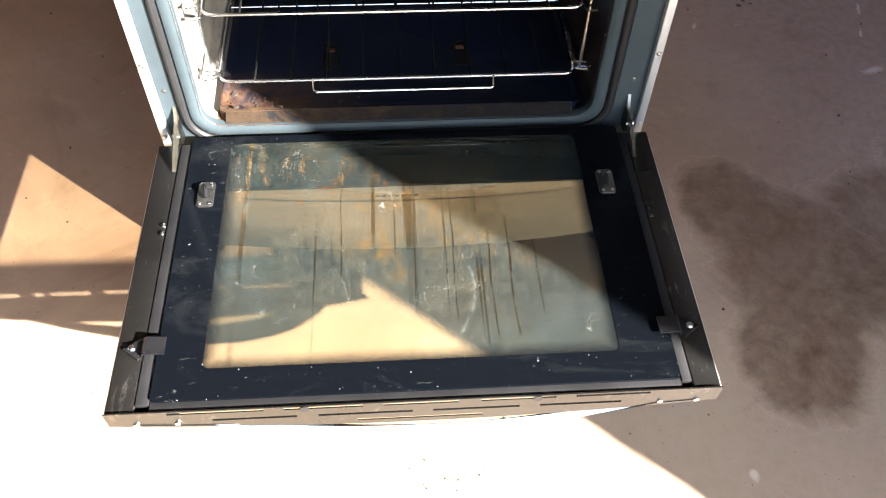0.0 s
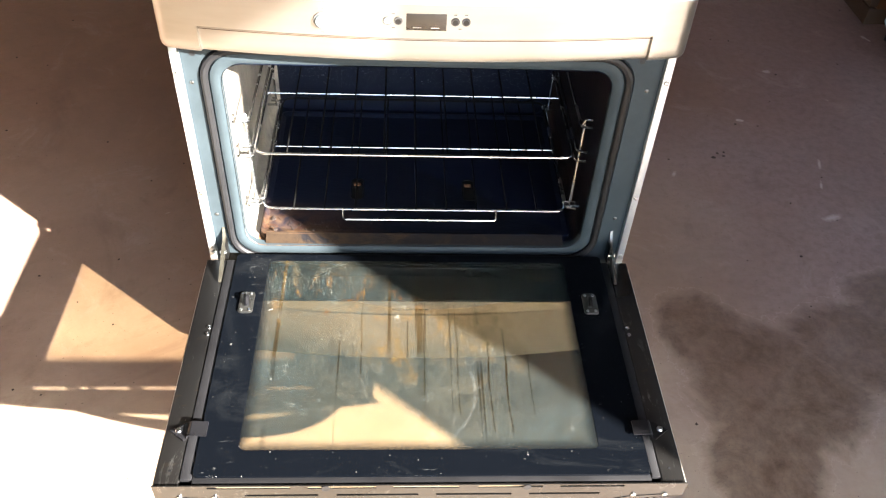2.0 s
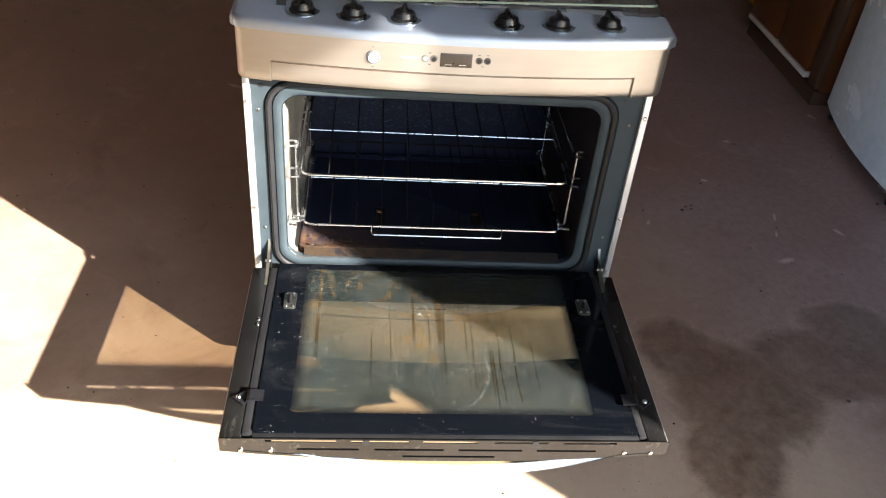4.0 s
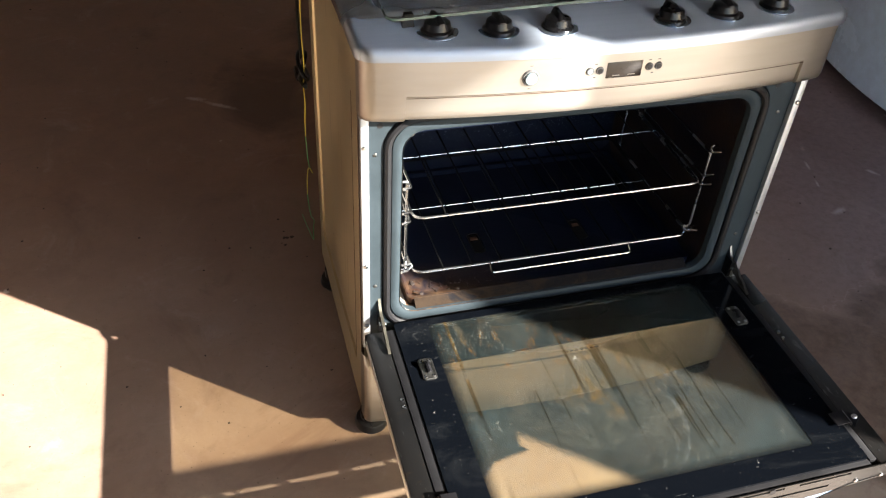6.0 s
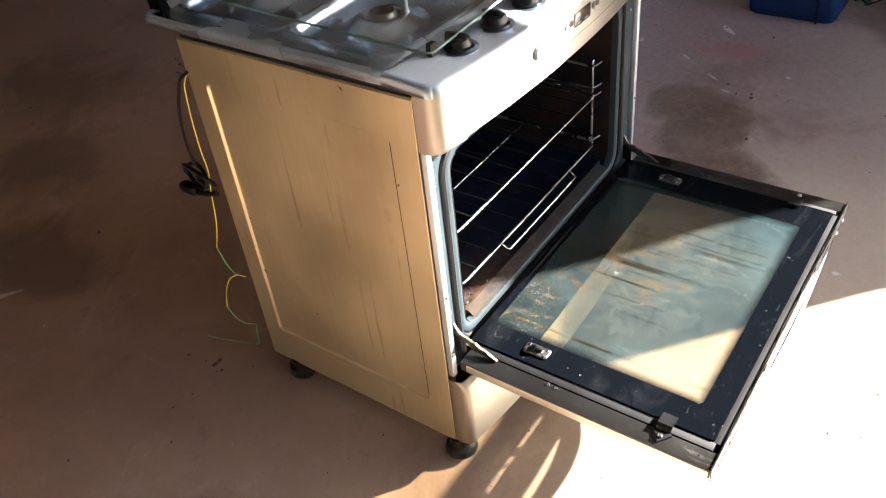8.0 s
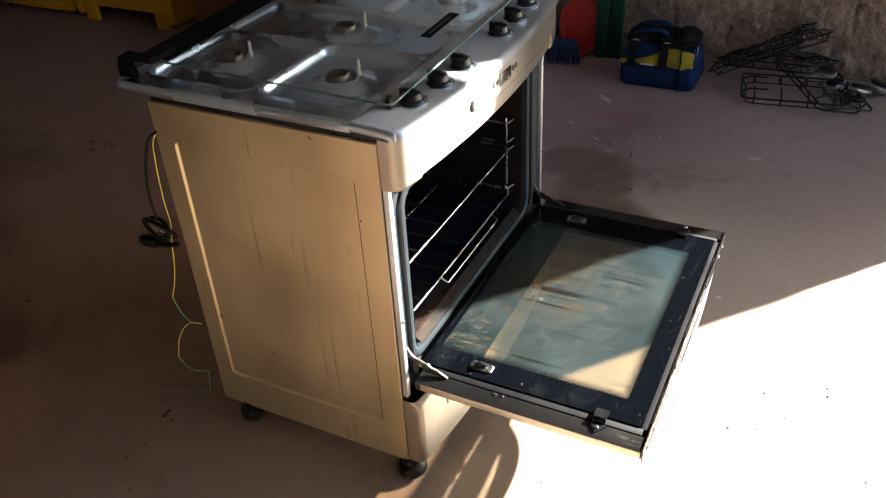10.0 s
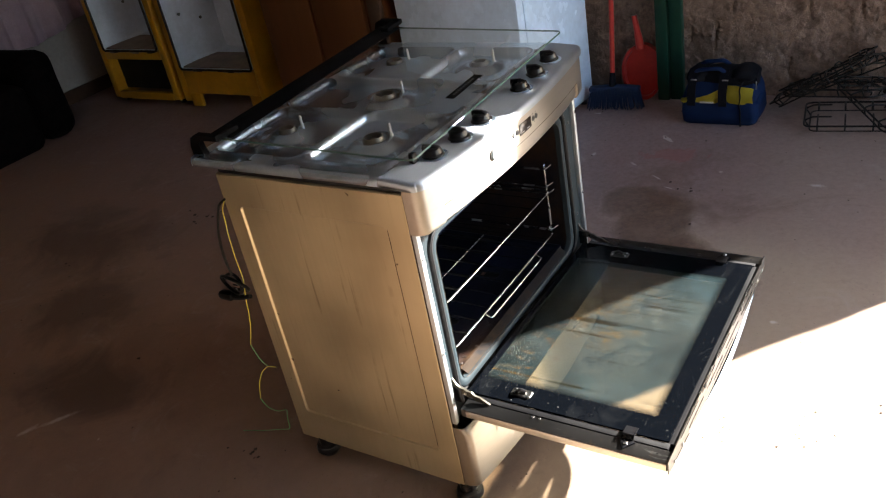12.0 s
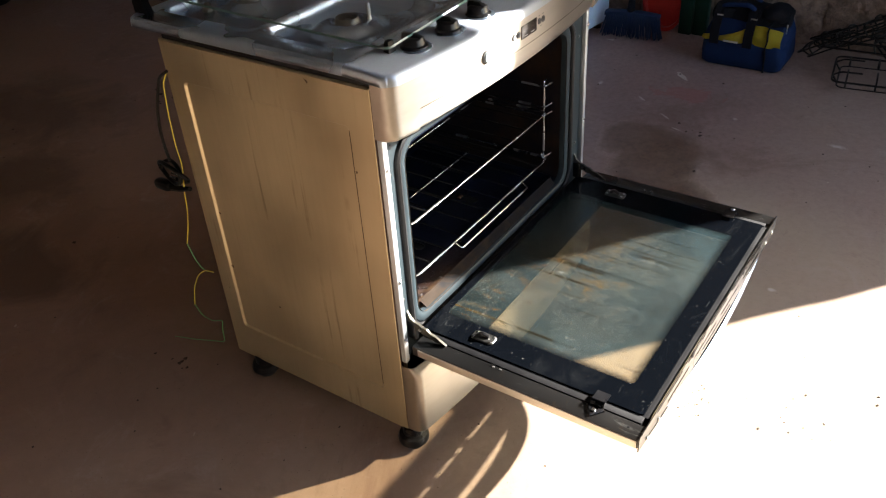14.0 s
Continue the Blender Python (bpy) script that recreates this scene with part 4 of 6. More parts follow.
for x0, x1 in ((XL + 0.001, XL + 0.0138), (XR - 0.0138, XR - 0.001)):
    strip = part("front_flange", boxed((x0, -0.010, 0.246), (x1, 0.012, 0.742), 0.0015), FLANGE, stove, "pale zinc front flange")
    for z in (0.676, 0.441, 0.30):
        screw = spun(bmesh.new(), [(0.0042, 0.001), (0.0042, -0.001), (0.003, -0.0025), (0.001, -0.003)], ((x0 + x1) / 2, -0.010, z), 12, "y")
        part("screw", screw, CHROME, strip)
seal_path = [(x, -0.001, z) for x, z in rounded(OX0 - 0.0250, OX1 + 0.0250, OZ0 - 0.0250, OZ1 + 0.0250, 0.050, 8)]
part("door_gasket", tube(bmesh.new(), seal_path, 0.0062, 8, True), RUBBER, stove, "black rubber door gasket")
bm = bmesh.new()
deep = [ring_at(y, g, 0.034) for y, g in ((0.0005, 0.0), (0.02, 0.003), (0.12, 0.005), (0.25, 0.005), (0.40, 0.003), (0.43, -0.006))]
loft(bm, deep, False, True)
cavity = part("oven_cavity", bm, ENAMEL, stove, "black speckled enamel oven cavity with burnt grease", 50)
bm = bmesh.new()
tray = rounded(-0.294, 0.282, 0.022, 0.415, 0.012)
tray2 = rounded(-0.284, 0.272, 0.038, 0.405, 0.010)
loft(bm, [[(x, y, 0.303) for x, y in tray], [(x, y, 0.320) for x, y in tray], [(x, y, 0.3205) for x, y in rounded(-0.291, 0.279, 0.027, 0.412, 0.012)], [(x, y, 0.314) for x, y in tray2]], False, True)
part("oven_floor", bm, ENAMEL, cavity, "greasy black oven floor plate")
for x, z, r in ((-0.008, 0.60, 0.10),):
    arc = [(x + r * math.cos(a) * 1.05, 0.424, z - 0.02 + 0.012 * math.cos(6 * a) + r * 0.35 * math.sin(a)) for a in steps(math.pi, 2 * math.pi, 28)]
    part("back_emboss", tube(bmesh.new(), arc, 0.003, 6), ENAMEL, cavity)
for x in (-0.121, 0.099):
    hole = [(a, b, 0.3150) for a, b in rounded(x - 0.012, x + 0.012, 0.128, 0.190, 0.010)]
    part("flame_port", tube(bmesh.new(), hole, 0.0012, 5, True), SHADEBLACK, cavity)
    part("flame_hole", boxed((x - 0.010, 0.130, 0.3136), (x + 0.010, 0.188, 0.3146), 0.0004), SHADEBLACK, cavity, "black flame hole")
    part("rusty_flange", boxed((x - 0.008, 0.168, 0.3144), (x + 0.006, 0.178, 0.3152), 0.0004), RUST, cavity, "rusty orange burner flange")

# the front lip of the oven floor, thick with old spills
bm = bmesh.new()
sheet(bm, lambda x, k: (x, 0.006 + 0.018 * k, 0.3092 + 0.0118 * k + 0.0024 * math.sin(61 * x) * k * (1 - k)), steps(-0.283, 0.268, 44), steps(0, 1, 4))
part("floor_lip", bm, SILL, cavity, "dark sill crusted with old spills, painted paler toward the sunlit left", 40)

# burnt-on lumps along the front of the oven floor
rng = random.Random(23)
bm = bmesh.new()
for k in range(90):
    x = -0.288 + 0.26 * rng.random() ** 1.7
    y, r = 0.026 + 0.05 * rng.random() ** 1.5, rng.uniform(0.0006, 0.0024) * (1.8 if rng.random() < 0.1 else 1.0)
    z = 0.3205 if y < 0.032 else 0.315
    for v in bmesh.ops.create_icosphere(bm, subdivisions=1, radius=r)["verts"]:
        v.co = Vector((x + v.co.x * rng.uniform(0.7, 1.7), y + v.co.y * rng.uniform(0.7, 1.5), z + v.co.z * 0.4))
tagged(part("burnt_crust", bm, CRUST, cavity, "burnt brown crust baked on the oven floor"), kind="stuff")

# wire guides on both cavity walls
for s, x in ((1, -0.296), (-1, 0.276)):
    bm = bmesh.new()
    for y in (0.045, 0.36):
        tube(bm, fillet([(x, y, 0.372), (x, y, 0.562)], 0.01), 0.0024)
        tube(bm, fillet([(x - s * 0.012, y, 0.566), (x, y, 0.566), (x + s * 0.004, y, 0.552)], 0.004), 0.0024)
        tube(bm, fillet([(x - s * 0.018, y, 0.374), (x + s * 0.012, y, 0.374), (x + s * 0.012, y, 0.384), (x - s * 0.010, y, 0.384)], 0.003), 0.0024)
    for z in (0.374, 0.484, 0.505, 0.556):
        tube(bm, fillet([(x - s * 0.010, 0.030, z + 0.006), (x + s * 0.006, 0.040, z), (x + s * 0.006, 0.37, z), (x - s * 0.010, 0.38, z + 0.004)], 0.006), 0.0024)
    part("rack_guide", bm, CHROME, stove, "bent wire rack guide")

# oven racks
def oven_rack(z, x0, x1, handle):
    rack = thing("oven_rack", "bright wire oven rack resting on the side guides", "oven rack", ((x0 + x1) / 2, 0.2, z), "oven racks")
    front = fillet([(x0, 0.30, z), (x0, 0.030, z), (x1, 0.030, z), (x1, 0.30, z)], 0.022, 5)
    part("rack_frame", tube(bmesh.new(), front, 0.0025, 8), CHROME, rack)
    # rear frame and cross wires painted black for the shade inside the oven
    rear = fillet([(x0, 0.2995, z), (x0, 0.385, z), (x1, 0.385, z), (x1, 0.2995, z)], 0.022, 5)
    part("rack_frame", tube(bmesh.new(), rear, 0.0027, 8), SHADEBLACK, rack)
    part("rack_bar", tube(bmesh.new(), [(x0 + 0.002, 0.216, z), (x1 - 0.002, 0.216, z)], 0.0014, 8), CHROME, rack)
    n = 10
    for k in range(1, n):
        x = x0 + (x1 - x0) * k / n
        part("rack_wire", tube(bmesh.new(), [(x, 0.028, z + 0.0045), (x, 0.388, z + 0.0045)], 0.0017, 6), SHADEBLACK, rack)
    if handle:
        loop = fillet([(-0.140, 0.030, z + 0.002), (-0.140, 0.012, z - 0.009), (0.138, 0.012, z - 0.009), (0.138, 0.030, z + 0.002)], 0.006)
        part("rack_grip", tube(bmesh.new(), loop, 0.0019, 8), CHROME, rack)


oven_rack(0.497, -0.286, 0.264, False)
oven_rack(0.374, -0.284, 0.268, True)

# drawer front and feet
bm = bmesh.new()
line = plan_line(0.0, 0.014, 0.0, -0.040, 0.030)
loops = []
for z, d in ((0.062, 0.012), (0.066, 0.004), (0.074, 0.0), (0.14, 0.0), (0.218, 0.0), (0.230, 0.004), (0.238, 0.014)):
    loops.append([(x, min(0.0, y + d) if y < -0.004 else y, z) for x, y in line])
loft(bm, loops, around=False)
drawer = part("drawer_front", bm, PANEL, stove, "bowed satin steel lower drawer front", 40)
bm = bmesh.new()
sheet(bm, lambda x, z: (x, front_y(x, -0.040, 0.030) - 0.002, z), steps(XL + 0.09, XR - 0.09, 20), [0.165, 0.168, 0.197, 0.200])
part("drawer_grip", bm, PANEL, drawer, "shallow finger recess")
foot_profile = [(0.022, 0.055), (0.022, 0.034), (0.030, 0.030), (0.033, 0.022), (0.033, 0.014), (0.026, 0.010), (0.024, 0.002), (0.023, 0.0)]
for x, y in ((XL + 0.018, 0.006), (XR - 0.018, 0.006), (XL + 0.018, 0.440), (XR - 0.018, 0.440)):
    part("foot", spun(bmesh.new(), foot_profile, (x, y, 0.0), 22), PLASTIC, stove, "black plastic levelling foot")

# oven door, lying open
DZ = 0.300
DY0, DY1 = -0.487, -0.030


def door_under(x):
    return 0.273 - 0.023 * (1 - ((x - XM) / XH) ** 2)


def door_rail(x, s):
    """A folded steel rail; s is 1 or -1, the way to the door's middle."""
    shape = [(0.0, 0.2800), (0.0, 0.2975), (0.0008, 0.2992), (0.0025, DZ), (0.034, DZ), (0.036, 0.298), (0.036, 0.2800)]
    return loft(bmesh.new(), [[(x + s * d, y, z) for d, z in shape] for y in (DY0, DY1)], True, True)


door = part("oven_door", door_rail(XL, 1), DOORSTEEL, stove, "open oven door of dark steel and dusty glass")
part("side_rail", door_rail(XR, -1), DOORSTEEL, door)
for x, s in ((XL, 1), (XR, -1)):
    part("rail_trim", boxed((min(x - s * 0.0015, x + s * 0.001), DY0 + 0.002, 0.2808), (max(x - s * 0.0015, x + s * 0.001), DY1 - 0.012, 0.2968), 0.0006), TRIM, door, "pale satin steel edge of the door")
part("hinge_rail", boxed((XL + 0.037, DY1 - 0.003, 0.214), (XR - 0.037, DY1 + 0.004, 0.296), 0.001), MATTE, door)

# slotted end band
SLOTS = [(0.299, [(-0.309, -0.191), (-0.166, -0.069), (-0.044, 0.050), (0.078, 0.172), (0.198, 0.292)]), (0.279, [(-0.257, -0.153), (-0.126, -0.008), (0.018, 0.128), (0.154, 0.258)]), (0.262, [(-0.078, 0.082)])]
bm = bmesh.new()
xs = sorted({round(v, 4) for z, row in SLOTS for a, b in row for v in (a, b)} | {round(v, 4) for v in steps(XL, XR, 24)})
zs = [-1.0, 0.2595, 0.2645, 0.2765, 0.2815, 0.2965, 0.3015, 0.304]


def band_point(x, z):
    return Vector((x, DY0 - 0.003, door_under(x) if z < 0 else max(z, door_under(x))))


grid = [[bm.verts.new(band_point(x, z)) for x in xs] for z in zs]
for r in range(len(zs) - 1):
    for c in range(len(xs) - 1):
        xm, zm = (xs[c] + xs[c + 1]) / 2, (zs[r] + zs[r + 1]) / 2
        hole = any(abs(zm - z) < 0.003 and a < xm < b for z, row in SLOTS for a, b in row)
        quad = (grid[r][c], grid[r][c + 1], grid[r + 1][c + 1], grid[r + 1][c])
        if not hole and (grid[r + 1][c].co.z - grid[r][c].co.z > 1e-4 or grid[r + 1][c + 1].co.z - grid[r][c + 1].co.z > 1e-4):
            bm.faces.new(quad)
bmesh.ops.remove_doubles(bm, verts=bm.verts, dist=0.0004)
bmesh.ops.dissolve_degenerate(bm, edges=bm.edges, dist=0.0002)
bmesh.ops.solidify(bm, geom=bm.faces[:], thickness=0.0018)
band = part("slotted_band", bm, DOORSTEEL, door, "slotted steel end band")
for x in (-0.141, 0.149):
    part("vent_hole", spun(bmesh.new(), [(0.006, -0.0008), (0.006, 0.0004), (0.003, 0.0006)], (x, DY0 - 0.0042, 0.299), 14, "y"), RUBBER, band)
for x in (XL + 0.035, XL + 0.085, XR - 0.075, XR - 0.028):
    part("screw", spun(bmesh.new(), [(0.004, 0.001), (0.004, -0.001), (0.002, -0.002)], (x, DY0 - 0.004, 0.276), 10, "y"), CHROME, band)

# inner glass with printed border
IX0, IX1, IY0, IY1 = XL + 0.054, XR - 0.050, -0.474, -0.018
WX0, WX1, WY0, WY1 = WINDOW


def flat_ring(out, hole, z0, z1, ro=0.006, ri=0.010):
    bm = bmesh.new()
    a, b = rounded(*out, ro), rounded(*hole, ri)
    loft(bm, [[(x, y, z1) for x, y in b], [(x, y, z1) for x, y in a], [(x, y, z0) for x, y in a], [(x, y, z0) for x, y in b], [(x, y, z1) for x, y in b]])
    return bm


border = part("glass_border", flat_ring((IX0, IX1, IY0, IY1), (WX0, WX1, WY0, WY1), 0.300, 0.304), BLACKGLASS, door, "black printed glass border")
bm = bmesh.new()
sheet(bm, lambda x, y: (x, y, 0.3035), [WX0, WX1], [WY0, WY1])
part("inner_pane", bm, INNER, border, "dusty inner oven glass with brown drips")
for x0, x1 in ((XL + 0.0365, IX0 - 0.001), (IX1 + 0.001, XR - 0.0365)):
    if x1 > x0:
        part("glass_seal", boxed((x0, DY0 + 0.01, 0.292), (x1, DY1, 0.3015), 0.001), RUBBER, door)
part("glass_seal", boxed((IX0, DY0 + 0.001, 0.2972), (IX1, IY0 + 0.006, 0.2997), 0.0008), RUBBER, door)
# added strip that stops sunlight through the lower slots
bm = bmesh.new()
sheet(bm, lambda x, k: (x, DY0 + 0.003, 0.288 + (door_under(x) + 0.002 - 0.288) * k), steps(XL + 0.037, XR - 0.037, 20), [0, 1])
bmesh.ops.solidify(bm, geom=bm.faces[:], thickness=0.0015)
part("baffle", bm, RUBBER, door, "black baffle added behind the slots to block light")


part("heat_strip", boxed((WX0 - 0.004, -0.124, 0.294), (WX1 + 0.004, DY1 - 0.004, 0.2985), 0.0005), BLACKGLASS, border, "black printed strip under the hinge end")
for k in range(7):
    x = -0.050 + k * 0.0095
    part("print_bar", boxed((x, -0.1480, 0.2975), (x + 0.0065, -0.1440, 0.2978)), DISPLAY, border)

# bowed outer skin with its window
def skin_z(x):
    return door_under(x) + 0.006 - 0.040 * max(0.0, 1 - ((x - 0.03) / 0.27) ** 2)


OW = (-0.302, 0.290, -0.478, -0.042)
bm = bmesh.new()
xs = sorted(set(steps(XL + 0.030, XR - 0.030, 40)) | {OW[0], OW[1]})
ys = [DY0 - 0.004, OW[2], -0.26, OW[3], DY1]
grid = [[bm.verts.new((x, y, skin_z(x))) for x in xs] for y in ys]
for r in range(len(ys) - 1):
    for c in range(len(xs) - 1):
        xm, ym = (xs[c] + xs[c + 1]) / 2, (ys[r] + ys[r + 1]) / 2
        if not (OW[0] < xm < OW[1] and OW[2] < ym < OW[3]):
            bm.faces.new((grid[r][c], grid[r][c + 1], grid[r + 1][c + 1], grid[r + 1][c]))
bmesh.ops.solidify(bm, geom=bm.faces[:], thickness=0.003)
skin = part("outer_skin", bm, MATTE, door, "bowed black outer door glass")
bm = bmesh.new()
sheet(bm, lambda x, y: (x, y, skin_z(x) - 0.0015), [x for x in xs if OW[0] <= x <= OW[1]], [OW[2], OW[3]])
part("outer_pane", bm, OUTER, skin, "clear outer door window")
def lip_top(x):
    """The lip leaves a slim crescent open under the middle of the end band."""
    return max(door_under(x) + 0.0015 - 0.0105 * max(0.0, 1 - ((x - XM - 0.02) / 0.19) ** 2), skin_z(x) + 0.002)


bm = bmesh.new()
sheet(bm, lambda x, k: (x, DY0 - (0.004 + 0.004 * math.sin(math.pi * k)) * (1 - ((x - XM) / XH) ** 2) + 0.005 * ((x - XM) / XH) ** 4, skin_z(x) - 0.004 + k * (lip_top(x) - skin_z(x) + 0.004)), xs, steps(0, 1, 5))
part("skin_edge", bm, LIP, skin, "bright steel lip of the outer door skin")

# fittings on the door
for s, x in ((1, -0.299), (-1, 0.297)):
    y = -0.138
    pts = rounded(x - 0.0125, x + 0.0125, y - 0.024, y + 0.024, 0.006)
    bm = loft(bmesh.new(), [[(a, b, 0.304) for a, b in pts], [(a, b, 0.3065) for a, b in pts], [(x + (a - x) * 0.9, y + (b - y) * 0.95, 0.3075) for a, b in pts]], True, True)
    plate = part("catch_plate", bm, GUN, door, "riveted steel catch plate")
    part("catch_pin", tube(bmesh.new(), fillet([(x, y + 0.012, 0.308), (x, y + 0.004, 0.315), (x + s * 0.002, y - 0.010, 0.309)], 0.006), 0.0042, 8), PLASTIC, plate)
    for dx, dy in ((-0.007, 0.018), (0.007, 0.018), (-0.007, -0.018), (0.007, -0.018)):
        part("rivet", spun(bmesh.new(), [(0.0028, 0.307), (0.0026, 0.3085), (0.001, 0.309)], (x + dx, y + dy, 0), 10), CHROME, plate)
for s, x in ((1, XL + 0.022), (-1, XR - 0.022)):
    y = -0.397
    bm = bmesh.new()
    tri = [(x - s * 0.014, y), (x + s * 0.008, y - 0.017), (x + s * 0.013, y - 0.012), (x + s * 0.013, y + 0.012), (x + s * 0.008, y + 0.015)]
    loft(bm, [[(p, q, z) for p, q in tri] for z in (0.3005, 0.3035)] + [[(x + (p - x) * 0.9, y + (q - y) * 0.9, 0.3045) for p, q in tri]], True, True)
    rise = [(0.010, 0.3010), (0.014, 0.3100), (0.018, 0.3125), (0.042, 0.3105), (0.042, 0.3080), (0.019, 0.3098), (0.016, 0.3080), (0.013, 0.3010)]
    loft(bm, [[(x + s * d, y + w, z) for d, z in rise] for w in (-0.013, 0.012)], True, True)
    clip = part("glass_clip", bm, PLASTIC, door, "black glass retaining clip")
    part("screw", spun(bmesh.new(), [(0.0048, 0.3044), (0.0048, 0.3062), (0.0036, 0.3078), (0.001, 0.3084)], (x - s * 0.001, y, 0), 12), CHROME, clip)
    for yy in (-0.19, -0.205):
        part("rail_screw", spun(bmesh.new(), [(0.0038, 0.300), (0.0036, 0.302), (0.001, 0.3025)], (x + s * 0.008, yy, 0), 10), CHROME, door)
    part("rail_hole", spun(bmesh.new(), [(0.0022, 0.2995), (0.0020, 0.3005), (0.001, 0.3006)], (x - s * 0.002, -0.462, 0), 10), RUBBER, door)
    hx = x + s * 0.010
    shape = [(0.006, 0.352), (0.001, 0.356), (-0.004, 0.346), (-0.009, 0.338), (-0.017, 0.332), (-0.026, 0.331), (-0.034, 0.326), (-0.044, 0.325), (-0.052, 0.318), (-0.064, 0.316), (-0.074, 0.310), (-0.088, 0.303),
             (-0.084, 0.300), (-0.066, 0.303), (-0.052, 0.305), (-0.044, 0.311), (-0.034, 0.310), (-0.026, 0.315), (-0.016, 0.313), (-0.006, 0.318), (0.002, 0.328), (0.006, 0.338)]
    bm = loft(bmesh.new(), [[(hx + d, p, q) for p, q in shape] for d in (-0.0024, 0.0024)], True, True)
    part("hinge_arm", bm, ZINC if s > 0 else GUN, door, "bent steel hinge arm")
    part("hinge_pin", tube(bmesh.new(), [(hx - 0.006, -0.030, 0.3205), (hx + 0.006, -0.030, 0.3205)], 0.0032, 8), CHROME, door)
    part("hinge_hook", boxed((hx - 0.004, -0.020, 0.290), (hx + 0.004, 0.001, 0.330), 0.002), DOORSTEEL, door)

# glass lid
LZ = 0.873
LX0, LX1, LY0, LY1 = -0.344, 0.356, -0.008, 0.545


def lid_lift(x, y):
    """Tilt of the lid, set so that its corners fit the camera's view."""
    return 0.022 * (x - LX0) / (LX1 - LX0) + 0.014 * (y - LY0) / (LY1 - LY0)


pane = rounded(LX0, LX1, LY0, LY1, 0.016, 8)
bm = bmesh.new()
bm.faces.new([bm.verts.new((x, y, LZ + 0.004)) for x, y in pane])
lid = part("glass_lid", bm, LID, stove, "clear tempered glass lid, closed over the burners")
inner = rounded(LX0 + 0.0012, LX1 - 0.0012, LY0 + 0.0012, LY1 - 0.0012, 0.015, 8)
bm = loft(bmesh.new(), [[(x, y, LZ) for x, y in inner], [(x, y, LZ) for x, y in pane], [(x, y, LZ + 0.0038) for x, y in pane], [(x, y, LZ + 0.0038) for x, y in inner]])
part("lid_edge", bm, LIDEDGE, lid, "greenish polished glass edge")
bar = part("lid_bar", boxed((LX0 + 0.004, 0.470, LZ + 0.0042), (LX1 - 0.004, 0.541, LZ + 0.0058), 0.0005), DULL, lid, "black band along the back of the lid")
for s, x in ((1, LX0 - 0.006), (-1, LX1 + 0.006)):
    bm = bmesh.new()
    low = TOP - 0.004 - lid_lift(x, 0.553)
    leg = [(0.535, low), (0.572, low), (0.574, 0.862), (0.566, 0.883), (0.552, 0.891), (0.486, 0.892), (0.484, 0.881), (0.538, 0.879), (0.546, 0.870), (0.544, 0.858)]
    loft(bm, [[(x - s * d, y, z) for y, z in leg] for d in (0.004, 0.020)], True, True)
    box(bm, (min(x - s * 0.018, x + s * 0.052), 0.484, LZ + 0.0045), (max(x - s * 0.018, x + s * 0.052), 0.512, LZ + 0.017), 0.004)
    part("lid_hinge", bm, DULL, bar, "black lid hinge block")
part("badge", boxed((-0.070, 0.058, LZ + 0.0045), (0.062, 0.080, LZ + 0.0055), 0.0004), DULL, lid, "black badge strip on the glass")
for k in range(9):
    x = -0.052 + k * 0.0105
    part("badge_bar", boxed((x, 0.0665, LZ + 0.0055), (x + 0.0065, 0.0715, LZ + 0.0058)), BUMPER, lid)
for ob in [lid] + list(lid.children_recursive):
    for v in ob.data.vertices:
        v.co.z += lid_lift(v.co.x, v.co.y)
for x in (LX0 + 0.034,):
    bm = bmesh.new()
    y = 0.016
    LZ = 0.873 + lid_lift(x, y)
    z = deck_height(x, y) - 0.001
    loft(bm, [[(x - 0.009, y - 0.007, z), (x + 0.009, y - 0.007, z), (x + 0.008, y + 0.006, z), (x - 0.008, y + 0.006, z)],
              [(x - 0.006, y - 0.004, LZ - 0.001), (x + 0.008, y - 0.004, LZ - 0.001), (x + 0.007, y + 0.005, LZ - 0.001), (x - 0.005, y + 0.005, LZ - 0.001)]], True, True)
    part("lid_bumper", bm, RUBBER, stove, "black rubber lid bumper")

# mains cord with its plug, and the earth wire, hanging at the back
cord = thing("power_cord", "black mains cord with three-pin plug hanging behind the stove", "cord", (-0.40, 0.53, 0.5))
path = [(-0.384, 0.500, 0.760), (-0.398, 0.512, 0.750), (-0.404, 0.535, 0.69), (-0.404, 0.548, 0.63), (-0.402, 0.550, 0.585), (-0.402, 0.545, 0.560)]
part("cable", tube(bmesh.new(), fillet(path, 0.03), 0.0030, 8), CORD, cord)
coil = [(-0.400 + 0.010 * math.sin(1.3 * a), 0.556 + 0.040 * math.cos(a) * (0.8 + 0.05 * a), 0.530 + 0.022 * math.sin(a)) for a in steps(0, 2 * math.pi * 1.8, 44)]
part("cable_coil", tube(bmesh.new(), coil, 0.0044, 8), CORD, cord)
part("plug", boxed((-0.413, 0.566, 0.482), (-0.390, 0.612, 0.504), 0.008), CORD, cord, "black three-pin plug body")
part("plug_neck", tube(bmesh.new(), [(-0.401, 0.562, 0.494), (-0.401, 0.535, 0.497), (-0.401, 0.505, 0.505)], lambda k: 0.009 - 0.004 * k, 8), CORD, cord)
for dx in (-0.006, 0.0, 0.006):
    part("plug_pin", spun(bmesh.new(), [(0.002, 0.0), (0.002, 0.018), (0.001, 0.019)], (-0.401 + dx, 0.536, 0.530 + dx), 8, "y"), CHROME, cord)
earth = thing("earth_wire", "thin green and yellow earth wire dangling loose", "wire", (-0.40, 0.52, 0.3))
